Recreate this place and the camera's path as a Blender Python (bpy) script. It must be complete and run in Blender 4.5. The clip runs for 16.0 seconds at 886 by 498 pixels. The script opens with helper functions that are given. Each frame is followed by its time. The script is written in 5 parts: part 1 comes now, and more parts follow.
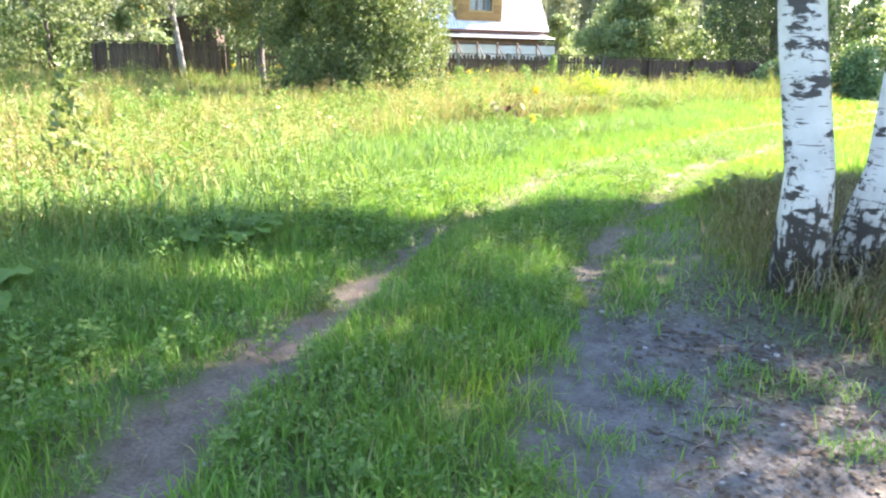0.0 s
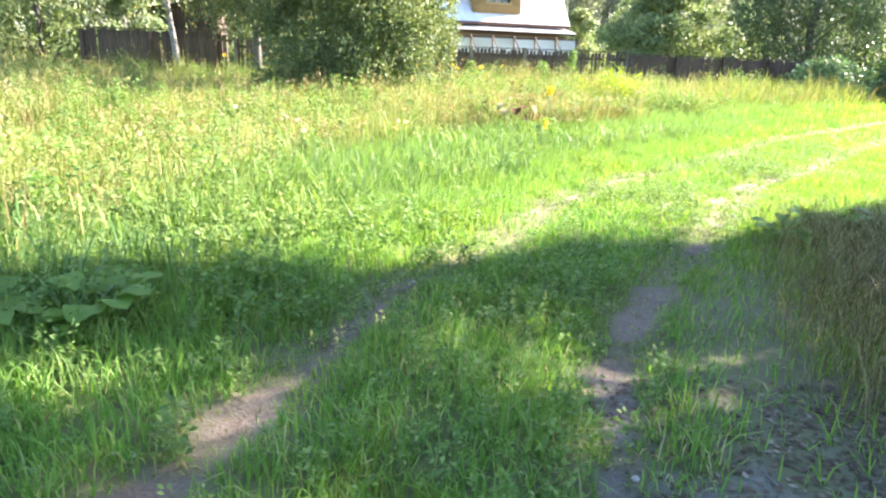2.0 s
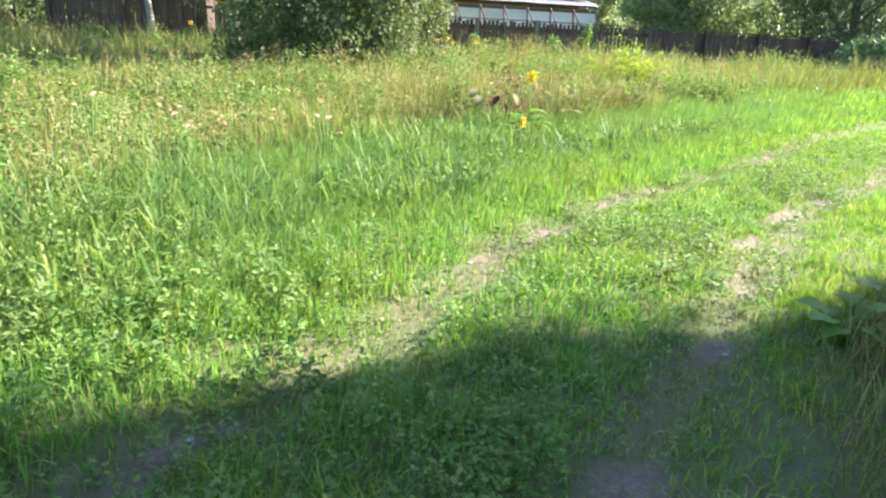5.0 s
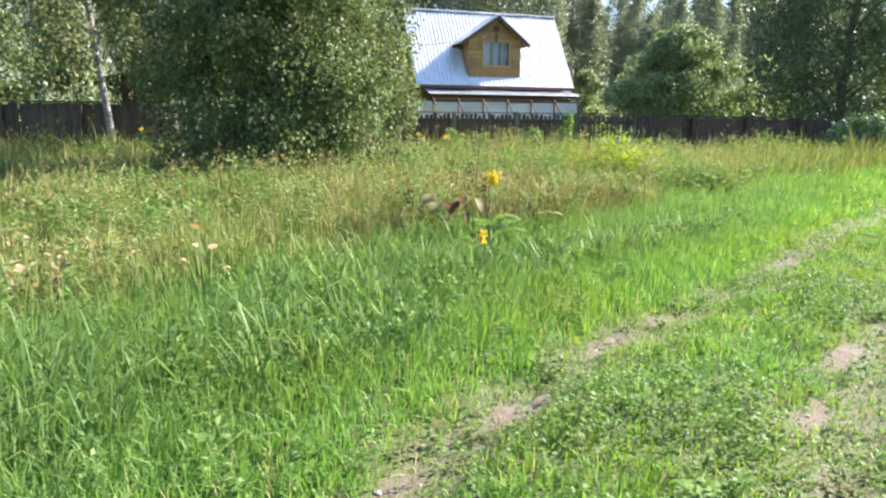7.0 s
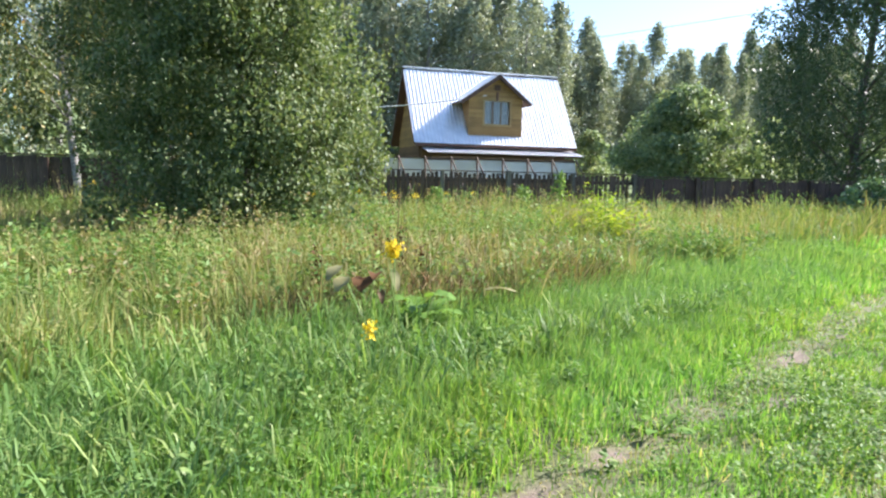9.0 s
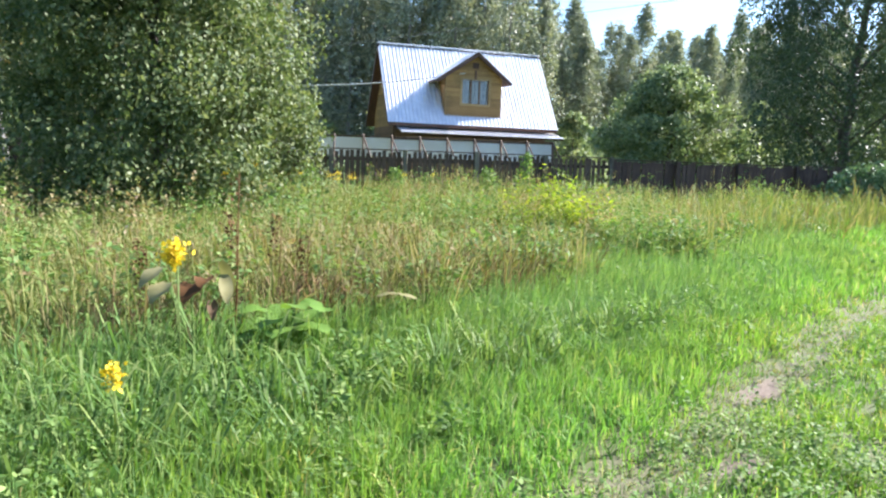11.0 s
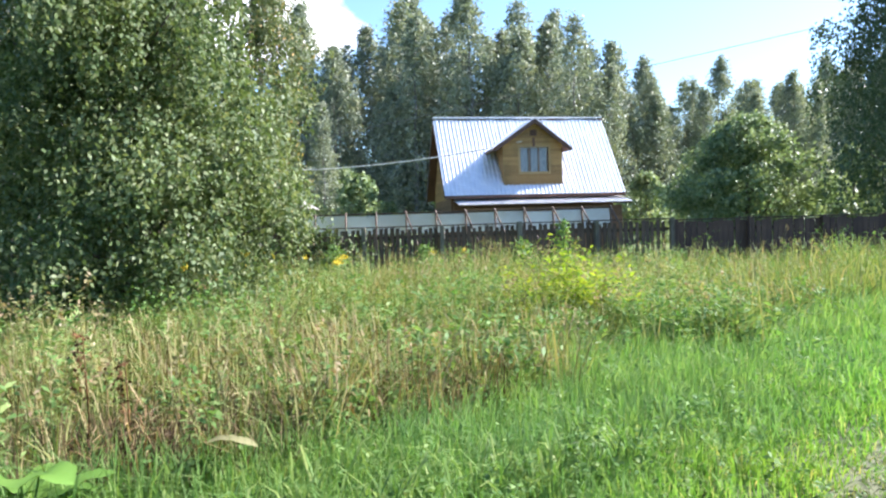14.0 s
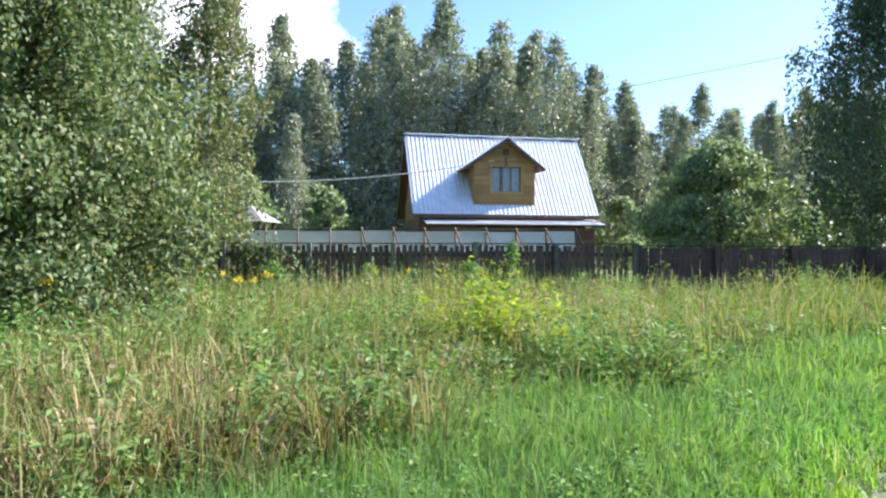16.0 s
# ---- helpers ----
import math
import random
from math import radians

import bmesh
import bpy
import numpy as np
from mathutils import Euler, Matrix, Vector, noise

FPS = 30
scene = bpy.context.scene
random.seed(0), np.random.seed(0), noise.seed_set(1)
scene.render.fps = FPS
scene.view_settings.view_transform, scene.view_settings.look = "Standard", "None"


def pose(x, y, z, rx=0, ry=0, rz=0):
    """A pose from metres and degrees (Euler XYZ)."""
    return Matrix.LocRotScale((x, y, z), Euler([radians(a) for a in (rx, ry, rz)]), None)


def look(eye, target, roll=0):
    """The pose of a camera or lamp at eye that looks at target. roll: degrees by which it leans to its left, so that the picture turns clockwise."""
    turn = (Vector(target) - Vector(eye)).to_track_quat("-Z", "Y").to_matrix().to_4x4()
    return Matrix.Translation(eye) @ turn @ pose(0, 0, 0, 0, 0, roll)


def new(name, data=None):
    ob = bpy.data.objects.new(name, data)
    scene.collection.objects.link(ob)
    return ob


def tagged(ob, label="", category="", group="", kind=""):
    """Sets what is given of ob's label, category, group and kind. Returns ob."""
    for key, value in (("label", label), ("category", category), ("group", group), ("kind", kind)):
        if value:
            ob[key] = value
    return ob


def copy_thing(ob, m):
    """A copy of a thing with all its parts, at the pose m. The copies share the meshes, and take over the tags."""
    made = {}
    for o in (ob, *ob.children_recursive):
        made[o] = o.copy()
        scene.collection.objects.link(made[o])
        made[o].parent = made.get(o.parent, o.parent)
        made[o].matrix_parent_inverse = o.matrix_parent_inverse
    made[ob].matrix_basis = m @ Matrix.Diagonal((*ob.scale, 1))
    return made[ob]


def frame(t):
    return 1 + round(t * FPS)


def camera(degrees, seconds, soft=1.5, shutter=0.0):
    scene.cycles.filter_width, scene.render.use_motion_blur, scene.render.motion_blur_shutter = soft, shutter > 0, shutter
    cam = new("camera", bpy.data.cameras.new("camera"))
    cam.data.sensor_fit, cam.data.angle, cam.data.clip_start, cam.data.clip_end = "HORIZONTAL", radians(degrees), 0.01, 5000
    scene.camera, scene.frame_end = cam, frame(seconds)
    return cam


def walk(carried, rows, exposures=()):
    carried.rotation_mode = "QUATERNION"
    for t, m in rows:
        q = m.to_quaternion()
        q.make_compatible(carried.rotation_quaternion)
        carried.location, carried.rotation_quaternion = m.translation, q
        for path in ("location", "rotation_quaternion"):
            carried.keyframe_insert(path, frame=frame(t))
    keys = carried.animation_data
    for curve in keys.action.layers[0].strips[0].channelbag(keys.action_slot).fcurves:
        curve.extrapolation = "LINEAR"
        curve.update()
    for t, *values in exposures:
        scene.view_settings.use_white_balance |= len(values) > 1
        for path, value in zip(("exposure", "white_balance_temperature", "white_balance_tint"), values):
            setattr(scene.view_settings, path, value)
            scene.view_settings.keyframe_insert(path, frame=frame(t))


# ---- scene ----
cam = camera(65.9, 16.0, soft=2.3)
PATH = [
    (0, (0.03, 0.085, 1.484), (0.024, 2.01, 0.942), 1.1),
    (0.5, (0.053, 0.534, 1.453), (0.007, 2.45, 0.881), 1.5),
    (1, (0.152, 0.986, 1.453), (0.131, 2.893, 0.85), 0.3),
    (1.5, (0.281, 1.401, 1.483), (0.252, 3.319, 0.918), -0.3),
    (2, (0.331, 1.866, 1.471), (0.28, 3.785, 0.912), 2.1),
    (2.5, (0.456, 2.298, 1.479), (0.436, 4.231, 0.965), 3.1),
    (3, (0.561, 2.691, 1.465), (0.542, 4.625, 0.957), 2.8),
    (3.2, (0.575, 2.879, 1.459), (0.58, 4.814, 0.955), 4.2),
    (5.3, (1.082, 4.373, 1.508), (0.969, 6.263, 0.866), 2.9),
    (5.5, (1.071, 4.597, 1.493), (0.968, 6.52, 0.954), 2.8),
    (6, (1.142, 5.018, 1.472), (1.001, 6.964, 1.032), 2.7),
    (6.5, (1.22, 5.451, 1.474), (1.069, 7.395, 1.031), 0.9),
    (7, (1.392, 5.854, 1.485), (1.279, 7.814, 1.104), 0.6),
    (7.5, (1.479, 6.272, 1.457), (1.375, 8.236, 1.092), 4.0),
    (8, (1.63, 6.649, 1.473), (1.535, 8.622, 1.158), 3.1),
    (8.2, (1.725, 6.801, 1.469), (1.632, 8.784, 1.225), 2.7),
    (10.3, (2.57, 8.265, 1.437), (2.326, 10.24, 1.237), -0.7),
    (10.5, (2.615, 8.422, 1.452), (2.423, 10.402, 1.246), -0.5),
    (11, (2.792, 8.756, 1.423), (2.671, 10.735, 1.161), 2.0),
    (11.5, (3.01, 9.055, 1.447), (2.864, 11.031, 1.175), 0.2),
    (12, (3.22, 9.368, 1.466), (3.023, 11.339, 1.188), -1.3),
    (12.5, (3.434, 9.575, 1.472), (3.059, 11.533, 1.319), -0.8),
    (13, (3.598, 9.855, 1.454), (3.144, 11.801, 1.38), -2.9),
    (13.5, (3.719, 10.149, 1.484), (3.279, 12.1, 1.451), -2.4),
    (14, (3.969, 10.409, 1.479), (3.584, 12.37, 1.425), -1.8),
    (14.5, (4.155, 10.682, 1.464), (3.804, 12.651, 1.428), -1.9),
    (15, (4.289, 10.99, 1.485), (3.973, 12.964, 1.451), 0.1),
    (15.5, (4.506, 11.291, 1.463), (4.207, 13.268, 1.452), -0.3),
    (16, (4.636, 11.555, 1.468), (4.295, 13.526, 1.469), 0.1),
]
EXPOSURES = [(0.0, 3.16, 7200, 22), (3.0, 2.97, 7100, 20), (5.5, 2.28, 6800, 18), (8.0, 1.95, 6550, 18), (11.0, 2.02, 6350, 19), (13.5, 2.06, 6150, 19.5), (16.0, 1.79, 6100, 19.5)]
walk(cam, [(t, look(eye, target, roll)) for t, eye, target, roll in PATH], EXPOSURES)

# ---- world, sun ----
SUN_AZ, SUN_EL = 64.0, 36.0  # degrees clockwise from +y, and above the horizon
sun_way = Vector((math.sin(radians(SUN_AZ)) * math.cos(radians(SUN_EL)), math.cos(radians(SUN_AZ)) * math.cos(radians(SUN_EL)), math.sin(radians(SUN_EL))))
sun = new("sun", bpy.data.lights.new("sun", "SUN"))
sun.data.energy, sun.data.angle, sun.data.color = 5.0, radians(0.55), (1.0, 0.965, 0.91)
sun.matrix_world = look(sun_way * 200, (0, 0, 0))
world = bpy.data.worlds.new("world")
scene.world = world
world.use_nodes = True
wn, wl = world.node_tree.nodes, world.node_tree.links
wn.clear()
w_out, w_bg, w_sky = wn.new("ShaderNodeOutputWorld"), wn.new("ShaderNodeBackground"), wn.new("ShaderNodeTexSky")
w_sky.sky_type, w_sky.sun_disc = "NISHITA", False
w_sky.sun_elevation, w_sky.sun_rotation = radians(SUN_EL), radians(SUN_AZ)
w_sky.air_density, w_sky.dust_density, w_sky.ozone_density = 1.0, 0.7, 2.0
w_bg.inputs["Strength"].default_value = 0.087
w_co, w_noise, w_ramp, w_mix = wn.new("ShaderNodeTexCoord"), wn.new("ShaderNodeTexNoise"), wn.new("ShaderNodeValToRGB"), wn.new("ShaderNodeMix")
w_map = wn.new("ShaderNodeMapping")
w_map.inputs["Location"].default_value = (0.35, 0.2, 0.1)
w_map.inputs["Scale"].default_value = (1.0, 1.0, 2.2)
w_noise.inputs["Scale"].default_value, w_noise.inputs["Detail"].default_value, w_noise.inputs["Roughness"].default_value = 2.3, 7, 0.55
w_ramp.color_ramp.elements[0].position, w_ramp.color_ramp.elements[1].position = 0.57, 0.66
w_mix.data_type = "RGBA"
w_mix.inputs["B"].default_value = (9.0, 9.2, 9.6, 1)
wl.new(w_co.outputs["Generated"], w_map.inputs["Vector"])
wl.new(w_map.outputs["Vector"], w_noise.inputs["Vector"])
w_dot, w_near, w_sum = wn.new("ShaderNodeVectorMath"), wn.new("ShaderNodeMapRange"), wn.new("ShaderNodeMath")
w_dot.operation, w_sum.operation = "DOT_PRODUCT", "ADD"
w_dot.inputs[1].default_value = Vector((-0.42, 0.85, 0.335)).normalized()
w_near.inputs["From Min"].default_value, w_near.inputs["From Max"].default_value = 0.984, 1.0
w_near.inputs["To Min"].default_value, w_near.inputs["To Max"].default_value = -0.06, 0.2
wl.new(w_co.outputs["Generated"], w_dot.inputs[0])
wl.new(w_dot.outputs["Value"], w_near.inputs["Value"])
wl.new(w_noise.outputs["Fac"], w_sum.inputs[0])
wl.new(w_near.outputs["Result"], w_sum.inputs[1])
wl.new(w_sum.outputs["Value"], w_ramp.inputs["Fac"])
wl.new(w_ramp.outputs["Color"], w_mix.inputs["Factor"])
w_tint = wn.new("ShaderNodeMix")
w_tint.data_type, w_tint.blend_type = "RGBA", "MULTIPLY"
w_tint.inputs["Factor"].default_value, w_tint.inputs["B"].default_value = 1.0, (0.84, 1.0, 1.08, 1)
wl.new(w_sky.outputs["Color"], w_tint.inputs["A"])
wl.new(w_tint.outputs["Result"], w_mix.inputs["A"])
wl.new(w_mix.outputs["Result"], w_bg.inputs["Color"])
wl.new(w_bg.outputs["Background"], w_out.inputs["Surface"])


# ---- materials ----
class Mat:
    """A node material with a principled shader and short calls to build on it."""

    def __init__(self, name, rough=0.7, metal=0.0):
        self.m = bpy.data.materials.new(name)
        self.m.use_nodes = True
        self.t = self.m.node_tree
        self.n, self.l = self.t.nodes, self.t.links
        self.b = self.n["Principled BSDF"]
        self.b.inputs["Roughness"].default_value = rough
        self.b.inputs["Metallic"].default_value = metal
        self.co = self.n.new("ShaderNodeTexCoord").outputs["Object"]

    def noise(self, scale, detail=4, stretch=None, rough=0.55):
        v = self.co
        if stretch:
            mp = self.n.new("ShaderNodeMapping")
            mp.inputs["Scale"].default_value = stretch
            self.l.new(v, mp.inputs["Vector"])
            v = mp.outputs["Vector"]
        t = self.n.new("ShaderNodeTexNoise")
        t.inputs["Scale"].default_value, t.inputs["Detail"].default_value, t.inputs["Roughness"].default_value = scale, detail, rough
        self.l.new(v, t.inputs["Vector"])
        return t.outputs["Fac"]

    def ramp(self, fac, *stops):
        r = self.n.new("ShaderNodeValToRGB")
        e = r.color_ramp.elements
        while len(e) < len(stops):
            e.new(0.5)
        for el, (p, c) in zip(e, stops):
            el.position, el.color = p, (*c, 1)
        self.l.new(fac, r.inputs["Fac"])
        return r.outputs["Color"]

    def mask(self, fac, lo, hi):
        return self.ramp(fac, (lo, (0, 0, 0)), (hi, (1, 1, 1)))

    def mix(self, fac, a, b, blend="MIX"):
        x = self.n.new("ShaderNodeMix")
        x.data_type, x.blend_type = "RGBA", blend
        for key, v in (("Factor", fac), ("A", a), ("B", b)):
            if isinstance(v, (int, float)):
                x.inputs[key].default_value = v
            elif isinstance(v, tuple):
                x.inputs[key].default_value = (*v, 1)
            else:
                self.l.new(v, x.inputs[key])
        return x.outputs["Result"]

    def island(self):
        return self.n.new("ShaderNodeNewGeometry").outputs["Random Per Island"]

    def rand(self):
        return self.n.new("ShaderNodeObjectInfo").outputs["Random"]

    def attr(self, name):
        a = self.n.new("ShaderNodeAttribute")
        a.attribute_name = name
        return a.outputs["Fac"]

    def color(self, c):
        self.l.new(c, self.b.inputs["Base Color"])
        return self

    def bump(self, h, strength=0.4, dist=0.02):
        b = self.n.new("ShaderNodeBump")
        b.inputs["Strength"].default_value, b.inputs["Distance"].default_value = strength, dist
        self.l.new(h, b.inputs["Height"])
        self.l.new(b.outputs["Normal"], self.b.inputs["Normal"])
        return self


def leafy(name, stops, patch_scale=0.35, patch=(0.85, 0.8, 0.55), through_light=0.4, rough=0.6, glow=(1.3, 1.3, 0.7)):
    """Leaves and blades: each its own shade, patches of drier growth, and light passing through."""
    k = Mat(name, rough)
    c = k.ramp(k.island(), *stops)
    c = k.mix(k.mask(k.noise(patch_scale, 3), 0.42, 0.62), c, k.mix(1.0, c, patch, "MULTIPLY"))
    k.color(c)
    k.b.inputs["Specular IOR Level"].default_value = 0.22
    tr = k.n.new("ShaderNodeBsdfTranslucent")
    k.l.new(k.mix(1.0, c, glow, "MULTIPLY"), tr.inputs["Color"])
    mx = k.n.new("ShaderNodeMixShader")
    mx.inputs["Fac"].default_value = through_light
    k.l.new(k.b.outputs["BSDF"], mx.inputs[1])
    k.l.new(tr.outputs["BSDF"], mx.inputs[2])
    k.l.new(mx.outputs["Shader"], k.n["Material Output"].inputs["Surface"])
    return k.m


def wood(name, dark, light, grain=(1, 1, 1), rough=0.8):
    k = Mat(name, rough)
    g = k.noise(9, 6, grain)
    c = k.ramp(g, (0.3, dark), (0.7, light))
    c = k.mix(k.mask(k.rand(), 0.0, 1.0), c, k.mix(1.0, c, (0.62, 0.6, 0.58), "MULTIPLY"))
    c = k.mix(k.mask(k.noise(1.3, 3), 0.45, 0.7), c, k.mix(1.0, c, (0.7, 0.72, 0.7), "MULTIPLY"))
    return k.color(c).bump(g, 0.5, 0.004).m


M_LAWN = leafy("lawn_grass", [(0.0, (0.082, 0.205, 0.040)), (0.55, (0.142, 0.298, 0.064)), (0.9, (0.222, 0.368, 0.098)), (1.0, (0.420, 0.392, 0.230))], 0.5, (1.18, 0.97, 0.75), glow=(1.22, 1.3, 0.62))
M_LUSH = leafy("lush_grass", [(0.0, (0.086, 0.176, 0.045)), (0.6, (0.149, 0.252, 0.066)), (1.0, (0.252, 0.328, 0.101))], 0.6, (0.92, 1.0, 1.22), glow=(1.2, 1.3, 0.7))
M_BLUEGRASS = leafy("blue_green_grass", [(0.0, (0.063, 0.139, 0.042)), (0.6, (0.116, 0.208, 0.066)), (1.0, (0.227, 0.294, 0.118))], 0.9, (1.15, 1.05, 0.75), 0.35, 0.5, (1.15, 1.3, 0.7))
M_BROWNGRASS = leafy("brown_grass", [(0.0, (0.090, 0.062, 0.030)), (0.5, (0.200, 0.165, 0.080)), (0.85, (0.330, 0.280, 0.150)), (1.0, (0.450, 0.400, 0.250))], 0.9, (0.85, 0.9, 0.6), 0.25, 0.75)
M_RUSTGRASS = leafy("rusty_grass", [(0.0, (0.150, 0.085, 0.035)), (0.6, (0.290, 0.190, 0.090)), (1.0, (0.440, 0.340, 0.190))], 1.2, (0.8, 0.9, 0.8), 0.25, 0.75)
M_PALEWEED = leafy("pale_weed", [(0.0, (0.170, 0.235, 0.080)), (0.6, (0.270, 0.315, 0.120)), (1.0, (0.440, 0.430, 0.230))], 0.5, (0.9, 0.85, 0.7), 0.35, 0.65)
M_DEADSTEM = leafy("dead_stem", [(0.0, (0.050, 0.032, 0.020)), (0.6, (0.120, 0.080, 0.045)), (1.0, (0.260, 0.190, 0.110))], 1.5, (0.7, 0.65, 0.6), 0.1, 0.8)
M_DRY = leafy("dry_grass", [(0.0, (0.115, 0.170, 0.045)), (0.5, (0.195, 0.235, 0.075)), (0.85, (0.305, 0.285, 0.120)), (1.0, (0.440, 0.355, 0.200))], 0.28, (0.75, 0.85, 0.65), 0.3, 0.7)
M_STRAW = leafy("straw", [(0.0, (0.17, 0.135, 0.07)), (0.6, (0.28, 0.225, 0.12)), (1.0, (0.42, 0.36, 0.22))], 0.6, (0.7, 0.65, 0.6), 0.25, 0.75)
M_WEED = leafy("weed_leaf", [(0.0, (0.077, 0.153, 0.041)), (0.6, (0.135, 0.225, 0.063)), (1.0, (0.234, 0.302, 0.104))], 0.7, (0.8, 0.95, 0.8), 0.35)
M_BURDOCK = leafy("burdock_leaf", [(0.0, (0.09, 0.19, 0.03)), (1.0, (0.19, 0.31, 0.07))], 2.0, (0.8, 0.9, 0.8), 0.4, 0.5)
M_YELLOWGREEN = leafy("yellow_green_leaf", [(0.0, (0.16, 0.26, 0.02)), (0.5, (0.26, 0.34, 0.03)), (1.0, (0.36, 0.38, 0.05))], 1.0, (0.8, 0.9, 0.8), 0.45)
M_FLOWER = leafy("yellow_petal", [(0.0, (0.62, 0.45, 0.02)), (1.0, (0.80, 0.64, 0.05))], 2.0, (0.9, 0.85, 0.8), 0.2)
M_BIRCHLEAF = leafy("birch_leaf", [(0.0, (0.081, 0.111, 0.048)), (0.6, (0.134, 0.170, 0.078)), (0.93, (0.214, 0.234, 0.121)), (1.0, (0.534, 0.352, 0.132))], 0.5, (0.8, 0.85, 0.8), 0.32, 0.55)
M_WILLOWLEAF = leafy("broad_leaf", [(0.0, (0.063, 0.104, 0.038)), (0.6, (0.122, 0.167, 0.067)), (1.0, (0.223, 0.252, 0.128))], 0.6, (0.85, 0.9, 0.9), 0.32, 0.55)
# distant haze is put into this leaf colour: paler and bluer than near leaves
M_HAZYLEAF = leafy("hazy_far_leaf", [(0.0, (0.150, 0.185, 0.130)), (0.6, (0.230, 0.262, 0.185)), (1.0, (0.335, 0.350, 0.260))], 0.12, (0.85, 0.9, 0.95), 0.25, 0.5)
M_DARKLEAF = leafy("dark_leaf", [(0.0, (0.040, 0.072, 0.036)), (1.0, (0.095, 0.140, 0.072))], 0.4, (0.8, 0.85, 0.9), 0.2, 0.45)
M_HEDGE = leafy("hedge_leaf", [(0.0, (0.060, 0.125, 0.050)), (1.0, (0.190, 0.300, 0.160))], 0.8, (0.7, 0.8, 0.8), 0.2, 0.4)
M_APPLELEAF = leafy("apple_leaf", [(0.0, (0.120, 0.172, 0.085)), (0.6, (0.210, 0.275, 0.138)), (1.0, (0.335, 0.380, 0.205))], 0.6, (0.8, 0.9, 0.9), 0.3, 0.5)
M_DEADLEAF = leafy("withered_leaf", [(0.0, (0.170, 0.165, 0.070)), (1.0, (0.280, 0.262, 0.130))], 4.0, (0.6, 0.6, 0.5), 0.2, 0.7)
M_PALELEAF = leafy("bleached_leaf", [(0.0, (0.42, 0.29, 0.18)), (1.0, (0.58, 0.43, 0.30))], 6.0, (0.85, 0.75, 0.65), 0.25, 0.7)
M_LITTER = leafy("leaf_litter", [(0.0, (0.050, 0.036, 0.025)), (0.7, (0.122, 0.090, 0.061)), (1.0, (0.259, 0.223, 0.173))], 4.0, (0.7, 0.7, 0.7), 0.05, 0.8)
M_SEED = leafy("seed_head", [(0.0, (0.16, 0.15, 0.06)), (0.5, (0.30, 0.25, 0.13)), (0.8, (0.26, 0.17, 0.11)), (1.0, (0.46, 0.42, 0.28))], 0.5, (0.85, 0.9, 0.8), 0.35, 0.8)
M_RUST = leafy("rusty_seed", [(0.0, (0.058, 0.027, 0.008)), (1.0, (0.135, 0.064, 0.020))], 4.0, (0.7, 0.7, 0.7), 0.05, 0.8)


def m_ground():
    k = Mat("ground", 0.9)
    fine, mid, big = k.noise(55, 6), k.noise(7, 5), k.noise(0.8, 4)
    soil = k.ramp(mid, (0.3, (0.05, 0.08, 0.02)), (0.7, (0.11, 0.125, 0.04)))
    far = k.ramp(big, (0.3, (0.07, 0.12, 0.02)), (0.7, (0.16, 0.19, 0.05)))
    soil = k.mix(k.attr("far"), soil, far)
    dirt = k.ramp(fine, (0.25, (0.085, 0.064, 0.046)), (0.5, (0.145, 0.111, 0.083)), (0.78, (0.225, 0.177, 0.134)))
    dirt = k.mix(k.mask(mid, 0.45, 0.68), dirt, k.mix(1.0, dirt, (0.62, 0.58, 0.55), "MULTIPLY"))
    grey = k.ramp(fine, (0.25, (0.075, 0.07, 0.064)), (0.7, (0.17, 0.162, 0.152)))
    grey = k.mix(k.mask(mid, 0.42, 0.66), grey, k.mix(1.0, grey, (0.5, 0.45, 0.40), "MULTIPLY"))
    dirt = k.mix(k.attr("grey"), dirt, grey)
    c = k.mix(k.attr("bare"), soil, dirt)
    return k.color(c).bump(k.mix(0.5, fine, mid), 0.7, 0.03).m


M_GROUND = m_ground()


def m_birchbark():
    k = Mat("birch_bark", 0.65)
    band = k.noise(3.8, 7, (1.2, 1.2, 3.0), 0.66)
    fleck = k.noise(9, 3, (0.7, 0.7, 7.0))
    white = k.ramp(k.noise(3, 4), (0.3, (0.40, 0.39, 0.38)), (0.7, (0.66, 0.64, 0.62)))
    c = k.mix(k.mask(band, 0.535, 0.56), white, (0.045, 0.04, 0.038))
    c = k.mix(k.mask(fleck, 0.64, 0.67), c, (0.10, 0.09, 0.085))
    sep = k.n.new("ShaderNodeSeparateXYZ")
    k.l.new(k.co, sep.inputs["Vector"])
    add = k.n.new("ShaderNodeMath")
    add.operation = "MULTIPLY_ADD"
    k.l.new(k.noise(13, 5, (1.5, 1.5, 0.4), 0.7), add.inputs[0])
    add.inputs[1].default_value = 3.4
    k.l.new(sep.outputs["Z"], add.inputs[2])
    div = k.n.new("ShaderNodeMath")
    div.operation = "MULTIPLY"
    div.inputs[1].default_value = 0.4
    k.l.new(add.outputs["Value"], div.inputs[0])
    low = k.mask(div.outputs["Value"], 0.82, 0.86)
    c = k.mix(low, (0.05, 0.042, 0.038), c)
    return k.color(c).bump(band, 0.6, 0.015).m


